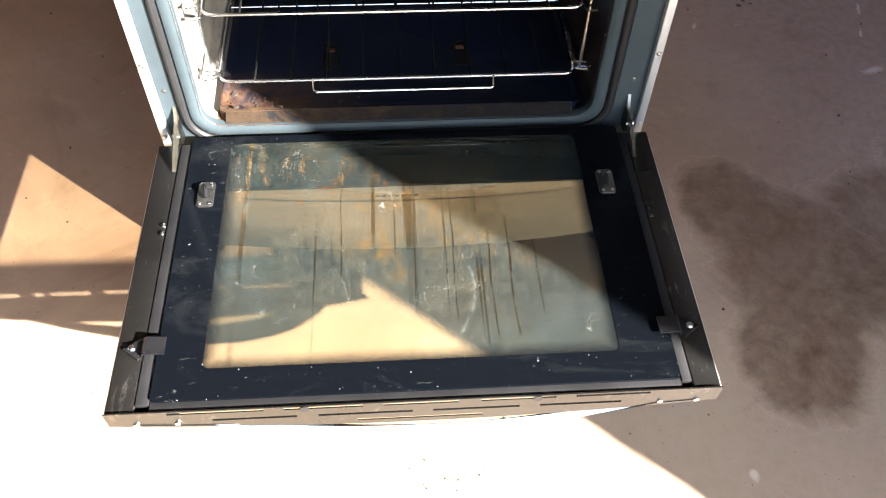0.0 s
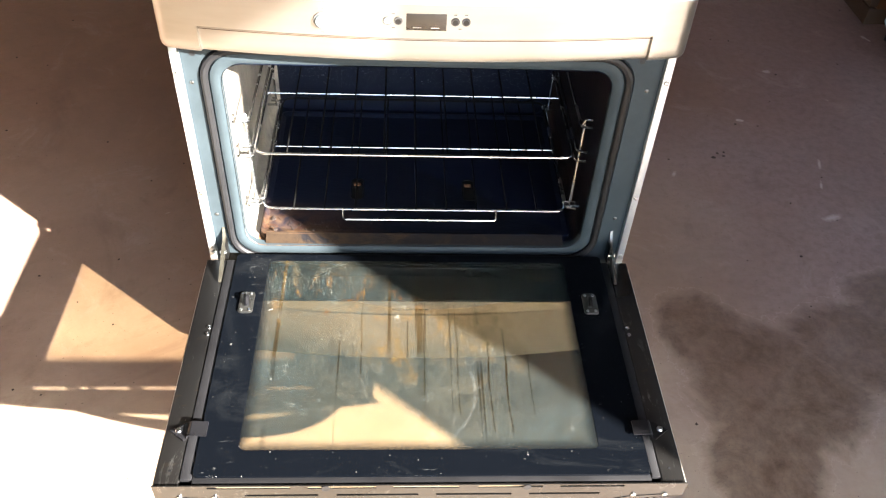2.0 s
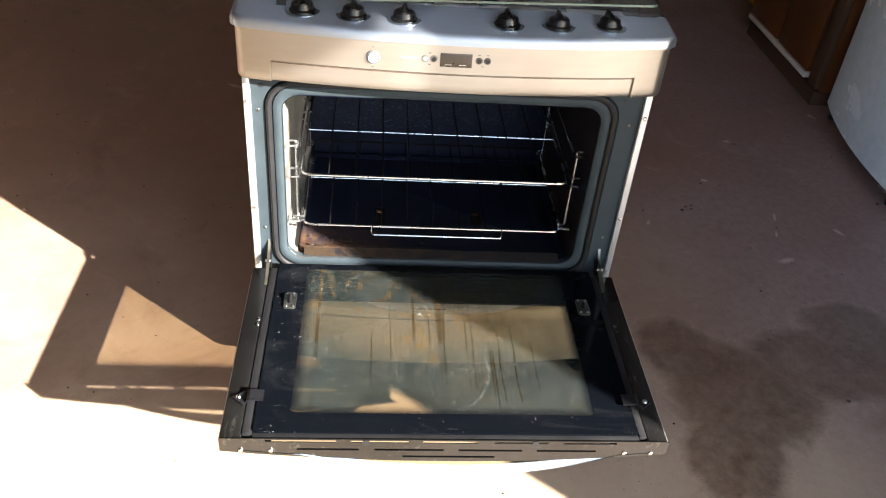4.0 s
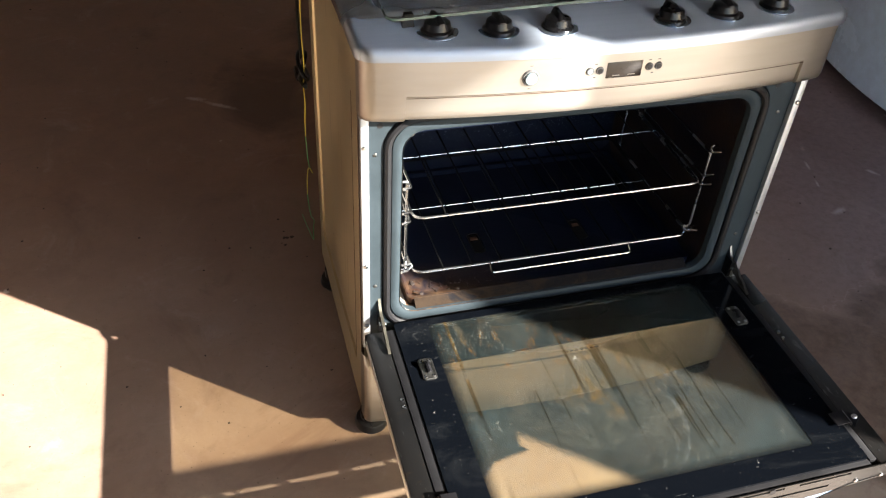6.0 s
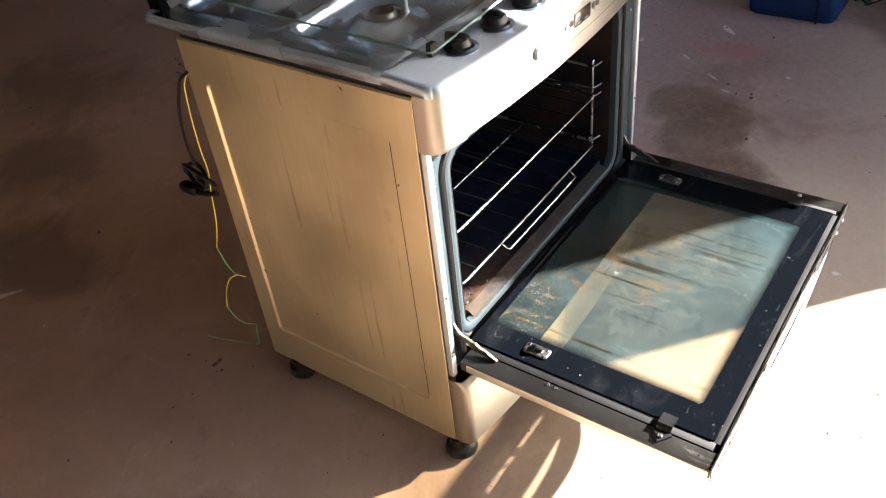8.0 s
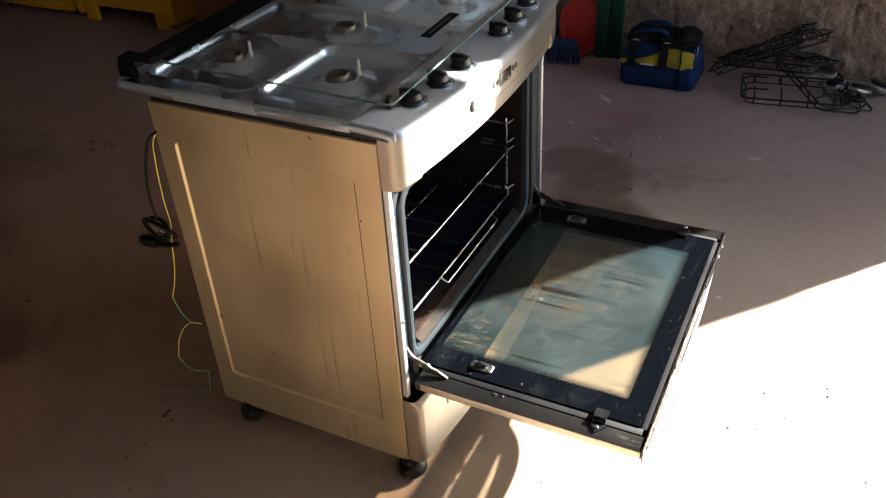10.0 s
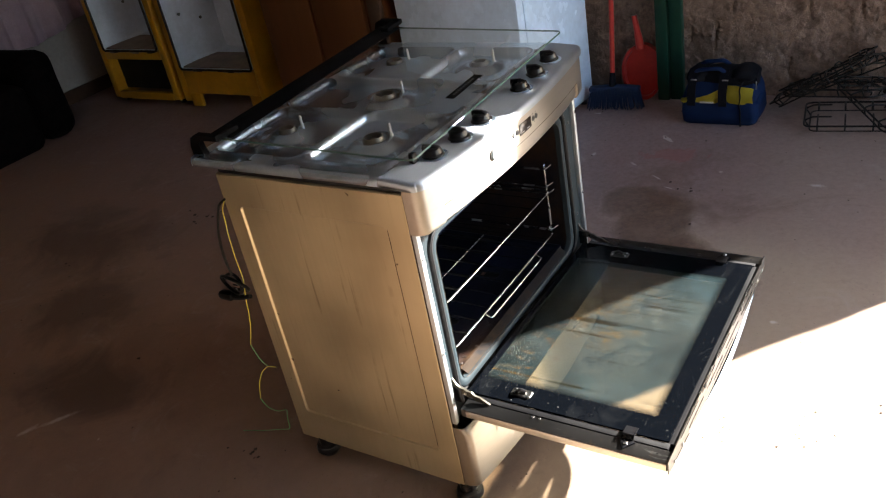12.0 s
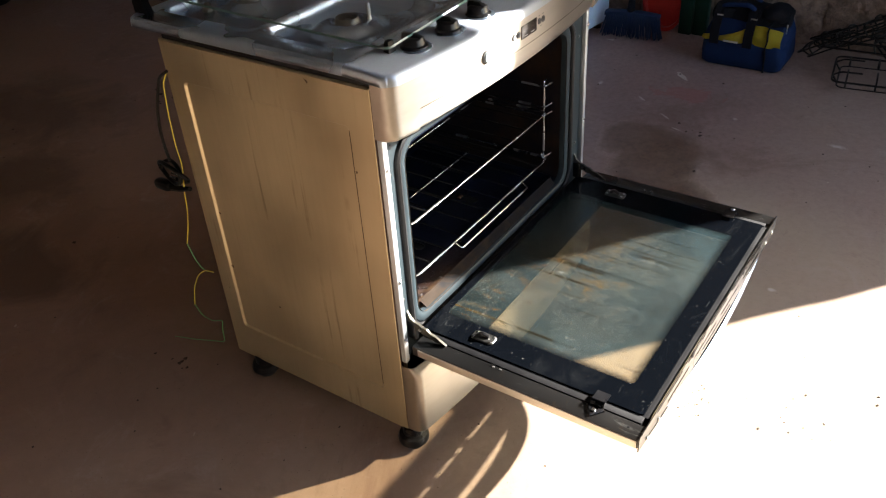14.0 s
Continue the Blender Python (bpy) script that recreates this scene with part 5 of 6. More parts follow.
way = [(-0.385, 0.502, 0.758), (-0.398, 0.505, 0.74), (-0.402, 0.509, 0.674), (-0.402, 0.513, 0.60), (-0.400, 0.511, 0.558), (-0.403, 0.525, 0.49), (-0.400, 0.534, 0.45), (-0.402, 0.545, 0.401), (-0.400, 0.570, 0.345)]
part("yellow_length", tube(bmesh.new(), fillet(way, 0.02), 0.0013, 6), WIRE_YELLOW, earth)
way2 = [(-0.400, 0.570, 0.345), (-0.400, 0.556, 0.305), (-0.400, 0.535, 0.284), (-0.396, 0.508, 0.286)]
part("green_length", tube(bmesh.new(), fillet(way2, 0.02), 0.0013, 6), WIRE_GREEN, earth)
way3 = [(-0.396, 0.508, 0.286), (-0.400, 0.530, 0.287), (-0.400, 0.562, 0.262), (-0.400, 0.590, 0.215), (-0.400, 0.607, 0.158)]
part("yellow_length", tube(bmesh.new(), fillet(way3, 0.02), 0.0013, 6), WIRE_YELLOW, earth)
way4 = [(-0.400, 0.607, 0.158), (-0.400, 0.590, 0.132), (-0.400, 0.555, 0.128), (-0.397, 0.520, 0.144), (-0.400, 0.526, 0.120), (-0.400, 0.530, 0.074), (-0.402, 0.575, 0.060), (-0.403, 0.640, 0.036), (-0.404, 0.724, 0.010)]
part("green_length", tube(bmesh.new(), fillet(way4, 0.012), 0.0013, 6), WIRE_GREEN, earth)


# ---- along the east wall ----
# white refrigerator
def refrigerator():
    x0, x1, y0, y1, z0, z1 = 1.497, 2.06, 0.660, 1.320, 0.026, 1.66
    ob = thing("refrigerator", "white refrigerator with a bowed door, standing by the wall", "refrigerator", ((x0 + x1) / 2, (y0 + y1) / 2, 0))
    part("cabinet", boxed((x0 + 0.064, y0, z0), (x1, y1, z1), 0.012), WHITE, ob, "white enamel refrigerator body")
    part("door_gasket", boxed((x0 + 0.050, y0 + 0.012, 0.06), (x0 + 0.066, y1 - 0.012, z1 - 0.012)), BUMPER, ob, "grey rubber gasket behind the doors")
    for lo, hi in ((0.046, 1.16), (1.17, z1)):
        loops = []
        for z, d in ((lo, 0.006), (lo + 0.006, 0.0), (hi - 0.006, 0.0), (hi, 0.006)):
            row = [(x0 + 0.055, y0 + d, z)]
            for k in steps(0, 1, 16):
                y = y0 + d + (y1 - y0 - 2 * d) * k
                row.append((x0 + 0.008 + d - 0.032 * (1 - (2 * k - 1) ** 2), y, z))
            row.append((x0 + 0.055, y1 - d, z))
            loops.append(row)
        leaf = part("door_leaf", loft(bmesh.new(), loops, True, True), WHITE, ob, "bowed white door leaf")
        h = lo + 0.25 if lo > 1 else hi - 0.35
        part("handle", tube(bmesh.new(), fillet([(x0 + 0.01, y0 + 0.04, h), (x0 - 0.03, y0 + 0.04, h + 0.02), (x0 - 0.03, y0 + 0.04, h + 0.2), (x0 + 0.01, y0 + 0.04, h + 0.22)], 0.02), 0.009, 8), INSIDE, leaf)
    for x, y in ((x0 + 0.035, y0 + 0.03), (x0 + 0.035, y1 - 0.03), (x1 - 0.05, y0 + 0.03), (x1 - 0.05, y1 - 0.03)):
        part("foot", spun(bmesh.new(), [(0.010, 0.045), (0.010, 0.014), (0.018, 0.012), (0.018, 0.0)], (x, y, 0), 14), PLASTIC, ob)
    for y in (y0 + 0.03, y1 - 0.03):
        part("foot_bracket", boxed((x0 + 0.024, y - 0.020, 0.032), (x0 + 0.080, y + 0.020, 0.0445), 0.003), PLASTIC, ob, "black hinge bracket over the foot")
    # it stands a little askew
    ob.matrix_basis = pose(1.512, 0.742, 0, 0, 0, -6.5) @ pose(-x0, -y0, 0) @ ob.matrix_basis


refrigerator()


# brown wardrobe beyond it
def wardrobe():
    x0, x1, y0, y1 = 1.56, 2.15, 1.46, 2.20
    ob = thing("wardrobe", "red-brown wooden wardrobe with a dark open gap", "wardrobe", ((x0 + x1) / 2, (y0 + y1) / 2, 0))
    part("body", boxed((x0 + 0.03, y0, 0.06), (x1, y1, 1.62), 0.006), BROWN, ob)
    part("plinth", boxed((x0 + 0.01, y0 + 0.01, 0.0), (x1, y1 - 0.01, 0.059), 0.003), DARKWOOD, ob)
    for a, b in ((y0 + 0.10, y0 + 0.40), (y0 + 0.415, y1 - 0.01)):
        leaf = part("door_leaf", boxed((x0, a, 0.10), (x0 + 0.028, b, 1.59), 0.004), BROWN, ob)
        part("knob", spun(bmesh.new(), [(0.006, 0), (0.006, -0.012), (0.014, -0.016), (0.014, -0.024), (0.006, -0.028)], (x0, b - 0.05, 0.9), 14, "x"), CHROME, leaf)
    part("stile", boxed((x0, y0, 0.07), (x0 + 0.029, y0 + 0.07, 1.61), 0.004), DARKWOOD, ob)
    part("rail", boxed((x0 - 0.004, y0 + 0.10, 0.075), (x0 + 0.026, y1 - 0.01, 0.097), 0.003), PALE, ob)


wardrobe()


# out of direct view; added for the jagged white line mirrored in the lid
def paper_strip():
    ob = thing("wrapping_paper", "torn white strip on the wardrobe, added for a line mirrored in the lid", "paper", (1.86, 1.8, 1.62))
    bm = bmesh.new()
    gen = random.Random(5)
    ragged = [gen.uniform(0.012, 0.045) for k in range(41)]

    def crumple(u, v):
        k = int(u * 40)
        x, y = 1.785 + 0.17 * u, 1.50 + 0.585 * u
        lift = 0.010 + 0.022 * abs(noise.noise(Vector((u * 9, v * 2, 3.0))))
        return (x + (v - 0.5) * ragged[k] * 1.4, y - (v - 0.5) * ragged[k] * 0.5, 1.6205 + lift * v * 1.6)

    sheet(bm, crumple, steps(0, 1, 40), steps(0, 1, 3))
    part("sheet", bm, PAPER, ob)


paper_strip()


# stripped yellow refrigerator bodies
def yellow_shell(y0, y1, kind):
    x0, x1 = 1.73, 2.16
    high = 1.45
    ob = thing("refrigerator_shell", "old yellow-painted refrigerator shell without its door" if kind else "yellow-painted doorless refrigerator shell with an open motor bay", "refrigerator shell", ((x0 + x1) / 2, (y0 + y1) / 2, 0), "yellow refrigerator shells")
    t = 0.055
    base = 0.235 if kind else 0.345
    for a, b in ((y0, y0 + t), (y1 - t, y1)):
        part("side_wall", boxed((x0, a, 0.03), (x1, b, high), 0.012), YELLOW, ob)
    part("top_wall", boxed((x0, y0 + t, high - t), (x1, y1 - t, high - 0.001), 0.006), YELLOW, ob)
    part("back_wall", boxed((x1 - 0.03, y0 + t, 0.04), (x1 - 0.001, y1 - t, high - t), 0.004), YELLOW, ob)
    # white liner
    bm = bmesh.new()
    mouth = rounded(y0 + t + 0.004, y1 - t - 0.004, base, high - t - 0.004, 0.02)
    rear = rounded(y0 + t + 0.03, y1 - t - 0.03, base + 0.02, high - t - 0.03, 0.03)
    loft(bm, [[(x0 - 0.002, a, b) for a, b in mouth], [(x0 + 0.03, a, b) for a, b in mouth], [(x1 - 0.06, a, b) for a, b in rear]], False, True)
    liner = part("liner", bm, INSIDE, ob, "dirty white inner liner")
    part("liner_trim", tube(bmesh.new(), [(x0 - 0.004, a, b) for a, b in mouth], 0.007, 6, True), RUBBER, liner, "torn dark trim")
    part("liner_floor", boxed((x0 + 0.012, y0 + t + 0.012, base + 0.006), (x1 - 0.07, y1 - t - 0.012, base + 0.014), 0.003), GRIMY, liner, "brown stained bottom of the liner")
    for bx, bz in ((0.10, 0.30), (0.24, 0.24), (0.12, 0.62), (0.13, 0.68), (0.27, 0.45)):
        part("bolt_hole", spun(bmesh.new(), [(0.009, 0.004), (0.009, 0.010), (0.004, 0.012)], (x0 + bx, y1 - t - 0.032 - 0.028 * (bx - 0.03) / 0.34 + 0.014, base + bz), 10, "y"), BUMPER, liner)
    gen = random.Random(int(y0 * 10))
    for k in range(6):
        ya = y0 + t + 0.02 + (y1 - y0 - 2 * t - 0.10) * gen.random()
        part("torn_trim", boxed((x0 - 0.008, ya, base - 0.010 + gen.uniform(-0.004, 0.003)), (x0 - 0.0065, ya + gen.uniform(0.03, 0.075), base + 0.003 + gen.uniform(0, 0.006)), 0.0005), GRIMY if k % 2 else RUBBER, liner)
    if kind:
        part("kick_panel", boxed((x0 + 0.002, y0 + t + 0.001, 0.085), (x0 + 0.03, y1 - t - 0.001, base - 0.008), 0.004), YELLOW, ob)
        for a, b in ((y0 + t, y0 + t + 0.09), (y1 - t - 0.09, y1 - t)):
            part("leg_block", boxed((x0 + 0.003, a + 0.001, 0.0), (x0 + 0.028, b - 0.001, 0.084), 0.006), YELLOW, ob)
    else:
        part("mid_rail", boxed((x0 - 0.002, y0 + t + 0.001, base - 0.055), (x0 + 0.035, y1 - t - 0.001, base - 0.008), 0.004), YELLOW, ob)
        part("low_rail", boxed((x0 - 0.002, y0 + t + 0.001, 0.03), (x0 + 0.035, y1 - t - 0.001, 0.075), 0.004), YELLOW, ob)
        # black sheet that stands in for the shade inside the open bay
        part("motor_bay", boxed((x0 + 0.07, y0 + t + 0.001, 0.076), (x0 + 0.09, y1 - t - 0.001, base - 0.056), 0.002), RUBBER, ob)
    for y in (y0 + 0.05, y1 - 0.05):
        part("foot", spun(bmesh.new(), [(0.02, 0.03), (0.02, 0.0)], (x1 - 0.06, y, 0), 12), PLASTIC, ob)
        if not kind:
            part("foot", spun(bmesh.new(), [(0.02, 0.03), (0.02, 0.0)], (x0 + 0.06, y, 0), 12), PLASTIC, ob)


yellow_shell(2.50, 3.20, True)
yellow_shell(3.24, 3.86, False)


# broom, dustpan, green board
def broom():
    ob = thing("broom", "red-handled broom with blue bristles standing on the floor", "broom", (1.98, 0.53, 0))
    part("handle", tube(bmesh.new(), [(1.995, 0.545, 0.15), (2.16, 0.55, 1.25)], 0.0115, 10), RED, ob, "red metal broom handle")
    part("socket", tube(bmesh.new(), [(1.985, 0.545, 0.10), (1.998, 0.545, 0.17)], lambda k: 0.017 - 0.004 * k, 10), BLACKCLOTH, ob, "dark plastic handle socket")
    bm = bmesh.new()

    def row_x(y):
        return 1.990 - 0.14 * (y - 0.535)

    def crown(y):
        return 0.104 - 0.55 * (y - 0.545) ** 2

    loops = []
    for y in steps(0.425, 0.650, 14):
        z = crown(y)
        loops.append([(row_x(y) + dx, y, z + dz) for dx, dz in ((-0.020, -0.010), (0.020, -0.010), (0.020, 0.004), (0.010, 0.009), (-0.010, 0.009), (-0.020, 0.004))])
    loft(bm, loops, True, True)
    part("head", bm, BLUE, ob, "blue plastic broom head")
    rng = random.Random(3)
    bm = bmesh.new()
    for k in range(34):
        for j in range(5):
            y = 0.428 + 0.219 * (k + rng.random() * 0.6) / 34
            x = row_x(y) - 0.018 + 0.009 * j
            yy = 0.5375 + (y - 0.5375) * 1.22 + rng.uniform(-0.006, 0.006)
            tube(bm, [(x, y, crown(y) - 0.008), (x - 0.012 + rng.uniform(-0.008, 0.008), yy, rng.uniform(0.0, 0.010))], lambda q: 0.0030 - 0.0012 * q, 4)
    tuft = part("bristles", bm, BLUE, ob, "dusty blue bristles")
    tagged(tuft, kind="stuff")


broom()


def dustpan():
    ob = thing("dustpan", "red plastic dustpan leaning against the wall", "dustpan", (2.12, 0.44, 0))
    bm = bmesh.new()
    lean = lambda z: 2.10 + 0.10 * z
    outline = [(0.448 + 0.100 * math.cos(a) * (1.0 if math.sin(a) > 0 else 0.97), 0.128 + 0.132 * max(-0.97, math.sin(a))) for a in steps(0, 2 * math.pi, 32)[:-1]]
    inner = [(0.448 + (y - 0.448) * 0.88, 0.128 + (z - 0.128) * 0.88) for y, z in outline]
    loft(bm, [[(lean(z) + 0.03, y, z) for y, z in outline], [(lean(z), y, z) for y, z in outline], [(lean(z), y, z) for y, z in inner], [(lean(z) + 0.022, 0.448 + (y - 0.448) * 0.96, z) for y, z in inner]], True, True)
    pan = part("pan", bm, RED, ob)
    part("grip", tube(bmesh.new(), fillet([(lean(0.24) + 0.006, 0.455, 0.24), (lean(0.30), 0.462, 0.30), (lean(0.39), 0.480, 0.39)], 0.03), lambda k: 0.021 - 0.008 * k, 10), RED, ob)


dustpan()

green = thing("door_board", "dark green painted wooden door board leaning upright at the wall", "board", (2.13, 0.31, 0))
part("plank", boxed((2.10, 0.318, 0.0), (2.145, 0.372, 2.05), 0.005), GREEN, green)
part("plank", boxed((2.112, 0.255, 0.0), (2.15, 0.315, 2.05), 0.005), GREEN, green)


# tool bag
def tool_bag():
    ob = thing("tool_bag", "navy and yellow canvas tool bag with black straps", "bag", (1.95, 0.19, 0))
    x0, x1, y0, y1 = 1.845, 2.06, -0.172, 0.190

    def hull(rows, seed):
        bm = bmesh.new()
        loops = []
        for z, gx, gy in rows:
            pts = rounded(x0 + gx, x1 - gx, y0 + gy, y1 - gy, 0.035, 10)
            loops.append([(x + 0.016 * noise.noise(Vector((x * 9, y * 9, z * 9 + seed))), y + 0.016 * noise.noise(Vector((y * 9, x * 9, z * 8 + seed))), z + (0.024 * noise.noise(Vector((x * 12, y * 12, seed))) if z > 0.02 else 0)) for x, y in pts])
        return loft(bm, loops, True, True)

    part("lower_body", hull([(0.0, 0.012, 0.012), (0.01, 0.002, 0.002), (0.05, -0.004, -0.004), (0.09, -0.002, 0.0), (0.122, 0.0, 0.004), (0.130, 0.006, 0.012)], 1), NAVY, ob, "navy canvas lower body")
    part("middle_body", hull([(0.112, 0.008, 0.010), (0.140, 0.008, 0.010), (0.175, 0.016, 0.018), (0.200, 0.026, 0.026)], 2), NAVY, ob, "navy canvas pockets")

    def lump(ya, yb, z, h, seed):
        bm = bmesh.new()
        loops = []
        for k in steps(0, 1, 14):
            y = ya + (yb - ya) * k
            r = math.sin(math.pi * min(0.97, max(0.03, k))) ** 0.35
            ring = []
            for a in steps(0, 2 * math.pi, 20)[:-1]:
                wob = 1 + 0.28 * noise.noise(Vector((math.cos(a) * 1.5, math.sin(a) * 1.5, k * 3 + seed)))
                ring.append((x0 + 0.10 + 0.085 * r * wob * math.cos(a), y, z + h * r * wob * math.sin(a)))
            loops.append(ring)
        return loft(bm, loops, True, True)

    part("upper_body", lump(-0.162, 0.172, 0.205, 0.056, 3.0), BLACKCLOTH, ob, "black zipped top, sagging")
    part("upper_body", lump(-0.165, -0.035, 0.232, 0.034, 7.0), BLACKCLOTH, ob)
    part("upper_body", lump(0.045, 0.165, 0.228, 0.038, 11.0), BLACKCLOTH, ob)

    def patch(ya, yb, za, zb, sag):
        bm = bmesh.new()
        def at(y, k):
            q = (y - ya) / (yb - ya)
            top = za + (zb - za) * q - sag * math.sin(math.pi * q)
            z = 0.116 + (top - 0.116) * k
            push = 0.012 * math.sin(math.pi * k) + 0.006 * noise.noise(Vector((y * 30, z * 30, sag)))
            return (x0 + 0.004 + 0.012 * k - push - 0.012 * (1 - abs(2 * q - 1)), y, z)
        sheet(bm, at, steps(ya, yb, 12), steps(0, 1, 6))
        bmesh.ops.solidify(bm, geom=bm.faces[:], thickness=-0.004)
        return bm

    part("pocket_flap", patch(0.108, -0.004, 0.138, 0.182, 0.006), YELLOWCLOTH, ob, "yellow canvas pocket flap")
    part("pocket_flap", patch(-0.040, -0.160, 0.200, 0.184, -0.008), YELLOWCLOTH, ob, "yellow canvas pocket flap")
    part("pocket_flap", patch(0.182, 0.144, 0.132, 0.140, 0.0), YELLOWCLOTH, ob, "yellow canvas pocket flap")
    for y in (0.126, -0.022):
        bm = bmesh.new()
        rows = [(x0 - 0.014, 0.105), (x0 - 0.014, 0.16), (x0 + 0.002, 0.205), (x0 + 0.014, 0.236), (x0 + 0.05, 0.268)]
        loft(bm, [[(x, y - 0.020, z), (x, y + 0.020, z), (x + 0.005, y + 0.020, z), (x + 0.005, y - 0.020, z)] for x, z in rows], True, True)
        part("strap", bm, BLACKCLOTH, ob, "black webbing strap")
        part("buckle", boxed((x0 + 0.002, y - 0.024, 0.226), (x0 + 0.008, y + 0.004, 0.231), 0.001), ALU, ob)
    for x, dz in ((x0 + 0.055, 0.0), (x1 - 0.075, 0.006)):
        loop = fillet([(x - 0.01, 0.126, 0.245), (x - 0.02, 0.10, 0.266 + dz), (x - 0.025, 0.0, 0.276 + dz), (x - 0.01, -0.022, 0.25)], 0.03)
        part("handle", tube(bmesh.new(), loop, 0.010, 8), NAVY, ob)
    seam = [(x0 - 0.005, -0.105, 0.005), (x0 - 0.008, -0.105, 0.08), (x0 - 0.006, -0.098, 0.115), (x0 - 0.016, -0.108, 0.15), (x0 - 0.008, -0.10, 0.195), (x0 + 0.02, -0.115, 0.225)]
    part("seam", tube(bmesh.new(), fillet(seam, 0.02), 0.0035, 6), BLACKCLOTH, ob)
    part("zip_tag", boxed((x0 + 0.03, y0 + 0.002, 0.175), (x0 + 0.035, y0 + 0.007, 0.215), 0.001), ALU, ob)
    part("bottom_label", boxed((x0 - 0.012, 0.02, 0.118), (x0 - 0.004, 0.085, 0.126), 0.002), PALE, ob)
    ob.scale = (1, 0.87, 0.88)


bag = tool_bag()


# wire pan supports heaped by the wall, with loose burner caps
def grate(m, w=0.40, d=0.25):
    ob = thing("pan_support", "black wire pan support thrown on a heap by the wall", "pan support", (0, 0, 0), "pan supports")
    part("frame_wire", tube(bmesh.new(), fillet([(-w / 2, -d / 2, 0.03), (w / 2, -d / 2, 0.03), (w / 2, d / 2, 0.03), (-w / 2, d / 2, 0.03)], 0.03, 4, True), 0.0038, 6, True), IRON, ob)
    part("frame_wire", tube(bmesh.new(), fillet([(-w / 2 + 0.02, -d / 2 + 0.02, 0.0), (w / 2 - 0.02, -d / 2 + 0.02, 0.0), (w / 2 - 0.02, d / 2 - 0.02, 0.0), (-w / 2 + 0.02, d / 2 - 0.02, 0.0)], 0.03, 4, True), 0.0034, 6, True), IRON, ob)
    for k in range(4):
        x = -w / 2 + w * (k + 0.5) / 4
        for s in (-1, 1):
            pts = fillet([(x, s * (d / 2 - 0.02), 0.0), (x, s * d / 2, 0.03), (x, s * (d / 2 - 0.03), 0.045), (x, s * 0.035, 0.045), (x, s * 0.035, 0.030)], 0.01)
            part("finger_wire", tube(bmesh.new(), pts, 0.0034, 6), IRON, ob)
    for s in (-1, 1):
        for y in (-d / 4, d / 4):
            pts = fillet([(s * (w / 2 - 0.02), y, 0.0), (s * w / 2, y, 0.03), (s * (w / 2 - 0.03), y, 0.045), (s * (w / 2 - 0.10), y, 0.045)], 0.01)
            part("finger_wire", tube(bmesh.new(), pts, 0.0034, 6), IRON, ob)
    ob.matrix_basis = m
    return ob


first = grate(pose(1.965, -0.50, 0.0, 0, 0, 98))
copy_thing(first, pose(2.04, -0.42, 0.085, 12, 9, 70))
copy_thing(first, pose(2.03, -0.36, 0.135, -8, -31, 268))
copy_thing(first, pose(2.075, -0.40, 0.130, -20, -27, 262))
copy_thing(first, pose(1.97, -0.58, 0.055, 14, -12, 38))


def burner_cap(m, r):
    ob = thing("burner_cap", "loose aluminium burner cap with a black lid", "burner cap", (0, 0, 0), "loose burner caps")
    part("skirt", spun(bmesh.new(), [(r * 0.5, 0.0), (r * 0.6, 0.006), (r * 0.95, 0.010), (r, 0.016), (r, 0.022), (r * 0.9, 0.024)], (0, 0, 0), 28), ALU, ob)
    part("lid", spun(bmesh.new(), [(r * 0.86, 0.0242), (r * 0.84, 0.030), (r * 0.7, 0.033), (0.004, 0.034)], (0, 0, 0), 28), IRON, ob)
    ob.matrix_basis = m


for x, y, z, rx, ry, r in ((2.02, -0.60, 0.078, 10, -6, 0.040), (1.955, -0.735, 0.0, 0, 0, 0.036), (1.99, -0.735, 0.036, 14, 8, 0.045), (2.08, -0.80, 0.02, 22, 0, 0.05), (2.03, -0.65, 0.03, -16, 8, 0.04)):
    burner_cap(pose(x, y, z, rx, ry, 30), r)


# ---- back of the garage ----
def armchair():
    ob = thing("armchair", "dark flowered upholstered armchair in the dim back", "armchair", (0.80, 3.92, 0))

    def cushion(lo, hi, r, seed):
        bm = boxed(lo, hi, r, 4)
        bmesh.ops.subdivide_edges(bm, edges=[e for e in bm.edges if e.calc_length() > 0.12], cuts=4, use_grid_fill=True)
        for v in bm.verts:
            n = noise.noise_vector(v.co * 5 + Vector((seed, 0, 0)))
            if v.co.z > 0.02:
                v.co += n * 0.012
        return bm

    part("arm", cushion((1.08, 3.66, 0.0), (1.31, 4.20, 0.52), 0.09, 1), SOFA, ob)
    part("arm", cushion((0.30, 3.66, 0.0), (0.52, 4.20, 0.52), 0.09, 2), SOFA, ob)
    part("seat", cushion((0.53, 3.64, 0.0), (1.07, 4.16, 0.40), 0.07, 3), SOFA, ob)
    part("backrest", cushion((0.44, 3.90, 0.30), (1.19, 4.20, 0.95), 0.12, 4), SOFA, ob)


armchair()


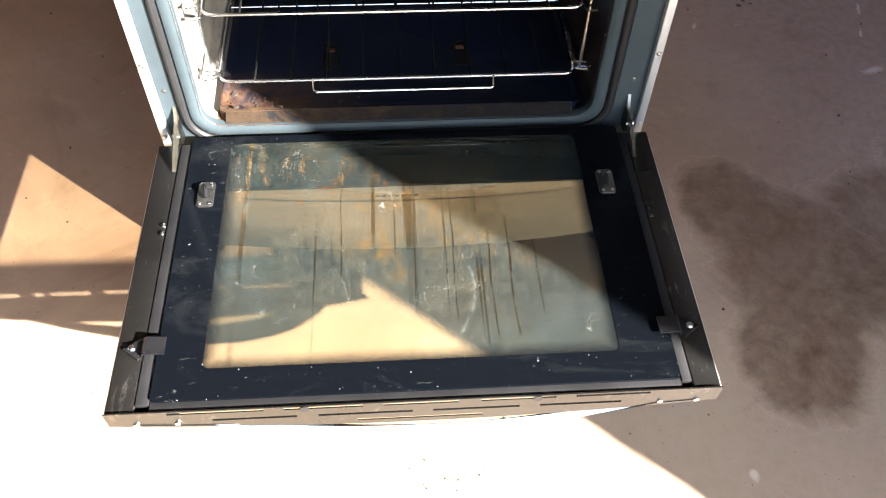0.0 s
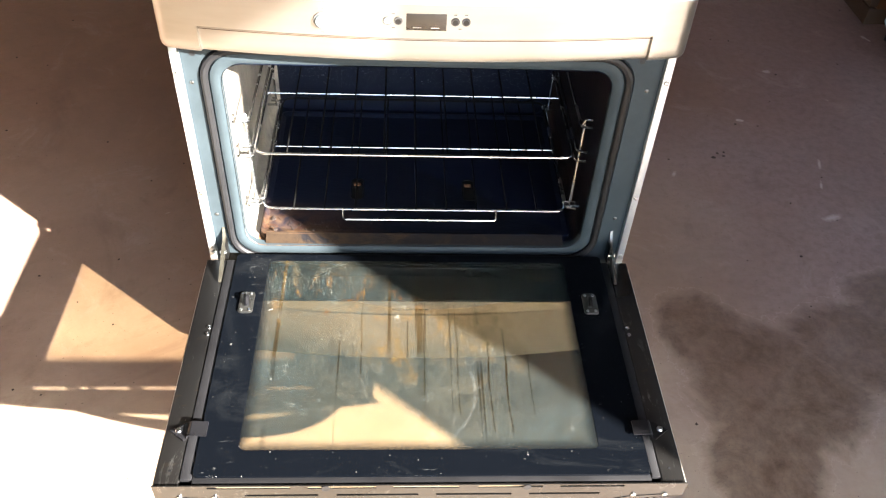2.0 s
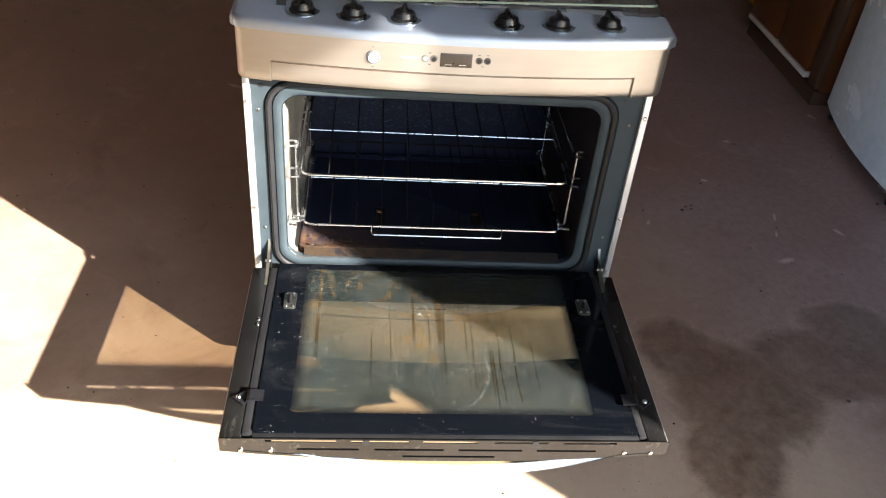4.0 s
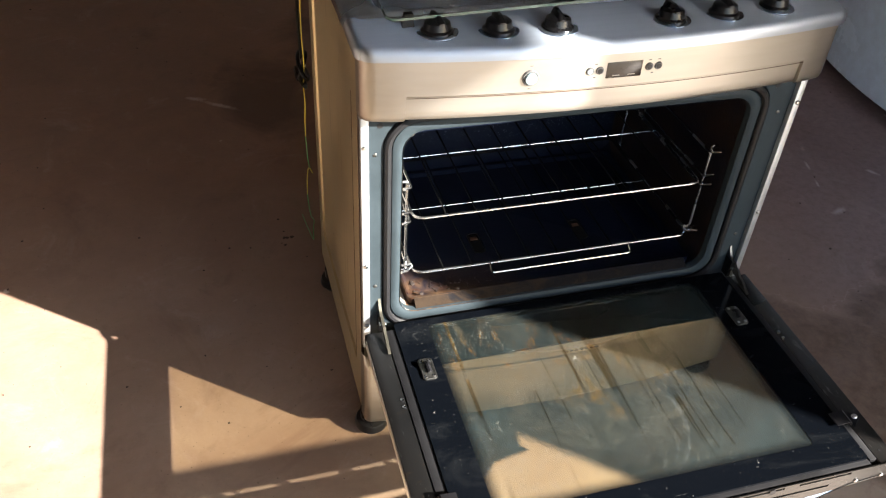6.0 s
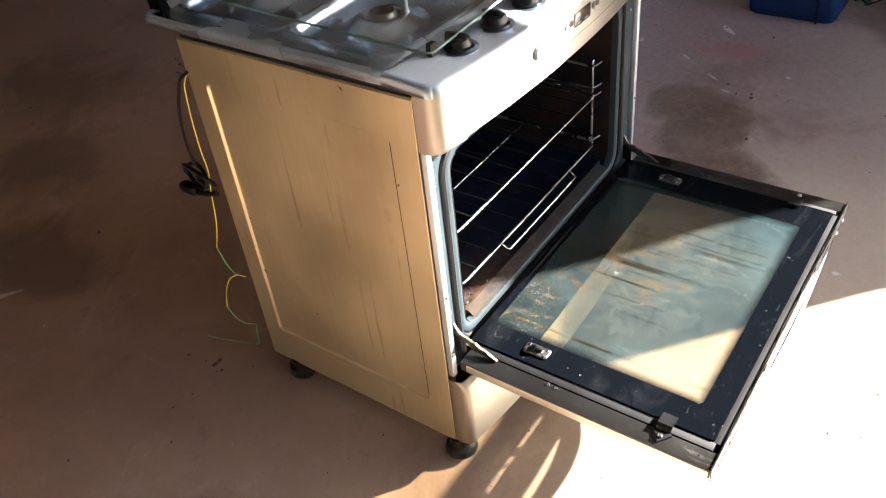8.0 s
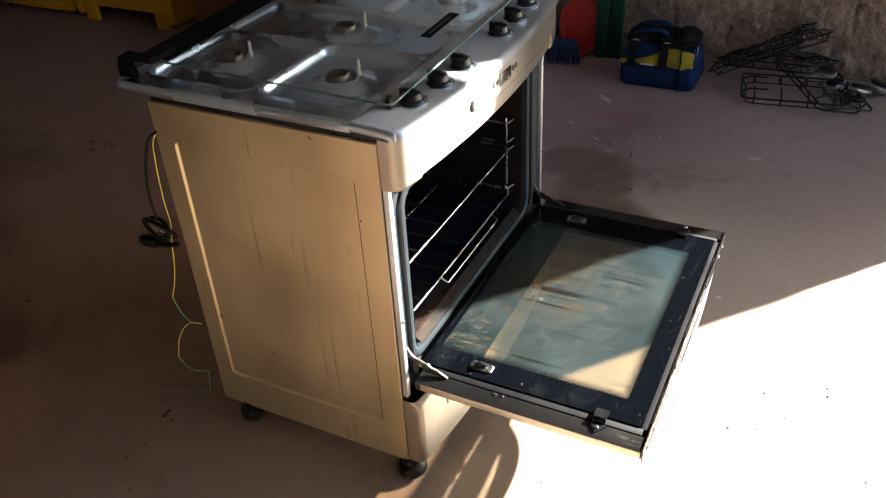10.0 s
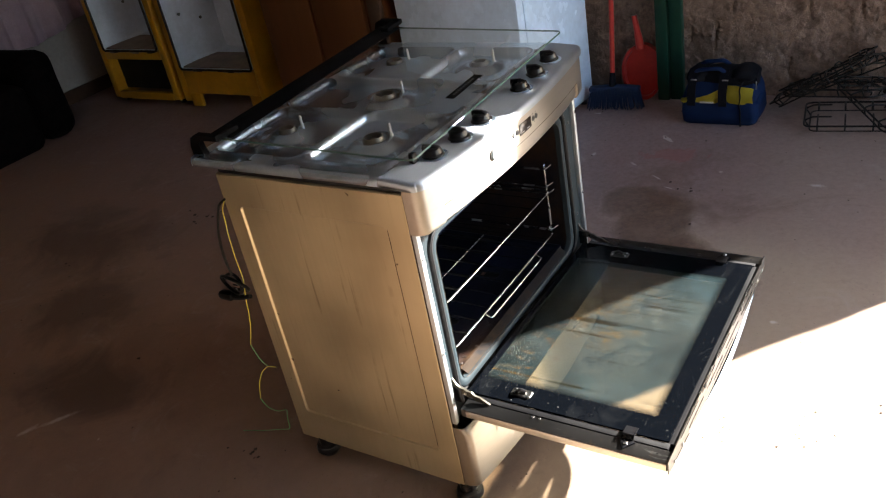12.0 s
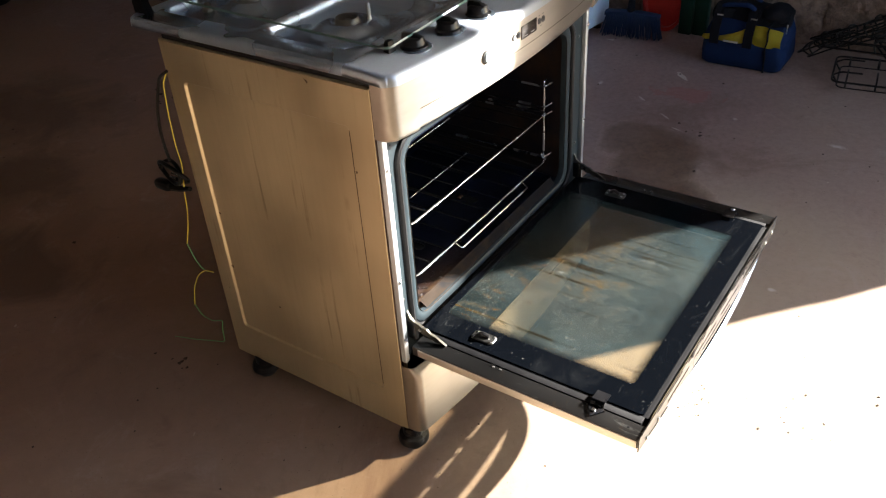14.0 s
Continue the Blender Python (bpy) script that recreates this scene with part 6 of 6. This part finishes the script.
def bedspread():
    ob = thing("hanging_bedspread", "pale pink ribbed bedspread hanging at the back wall", "bedspread", (1.55, 4.16, 0.5))
    bm = bmesh.new()

    def fold(u, v):
        x = 1.15 + 0.88 * u
        low = 0.44 + 0.09 * u * u + 0.012 * math.sin(9 * u)
        z = low + (1.35 - low) * v
        return (x, 4.17 + 0.022 * math.sin(26 * u + 2 * v) * (1 - 0.6 * v) + 0.008 * math.sin(71 * u), z)

    sheet(bm, fold, steps(0, 1, 70), steps(0, 1, 24))
    bmesh.ops.solidify(bm, geom=bm.faces[:], thickness=0.006)
    part("cloth", bm, CLOTH, ob)
    part("rail", tube(bmesh.new(), [(1.10, 4.17, 1.352), (2.10, 4.17, 1.352)], 0.012, 8), DARKWOOD, ob)


bedspread()

# ---- crumbs and grit on the floor ----
rng = random.Random(11)
bm = bmesh.new()
for k in range(260):
    x, y = rng.uniform(-1.6, 2.0), rng.uniform(-1.2, 2.4)
    if XL - 0.02 < x < XR + 0.02 and -0.02 < y < 0.55:
        continue
    s = rng.uniform(0.0009, 0.0028) * (1.7 if rng.random() < 0.08 else 1)
    ico = bmesh.ops.create_icosphere(bm, subdivisions=1, radius=s)["verts"]
    for v in ico:
        v.co = Vector((v.co.x * rng.uniform(0.7, 1.6) + x, v.co.y * rng.uniform(0.7, 1.6) + y, v.co.z * 0.6 + s * 0.4))
for cx, cy, dx, dy, many, big in ((0.57, 1.91, 0.05, 0.07, 12, 0.007), (-0.47, 0.66, 0.05, 0.05, 9, 0.005), (-0.41, 0.19, 0.02, 0.02, 2, 0.006), (0.84, 0.705, 0.015, 0.01, 4, 0.006), (1.25, -0.02, 0.05, 0.05, 5, 0.006), (0.12, -0.66, 0.06, 0.05, 14, 0.003)):
    for k in range(many):
        x, y, s = rng.gauss(cx, dx), rng.gauss(cy, dy), big * rng.uniform(0.25, 1.0)
        for v in bmesh.ops.create_icosphere(bm, subdivisions=1, radius=s)["verts"]:
            v.co = Vector((v.co.x * rng.uniform(0.6, 2.2) + x, v.co.y * rng.uniform(0.6, 1.8) + y, v.co.z * 0.35 + s * 0.25))
for k in range(17):
    x, y, s = rng.gauss(0.045, 0.028), rng.gauss(-0.462, 0.020), rng.uniform(0.0007, 0.0020)
    for v in bmesh.ops.create_icosphere(bm, subdivisions=1, radius=s)["verts"]:
        v.co = Vector((v.co.x * rng.uniform(0.8, 1.5) + x, v.co.y * rng.uniform(0.8, 1.5) + y, v.co.z * 0.5 + s * 0.3))
grit = part("floor_grit", bm, DIRT, None, "scattered dark crumbs and grit on the floor")
tagged(grit, category="grit", kind="stuff")
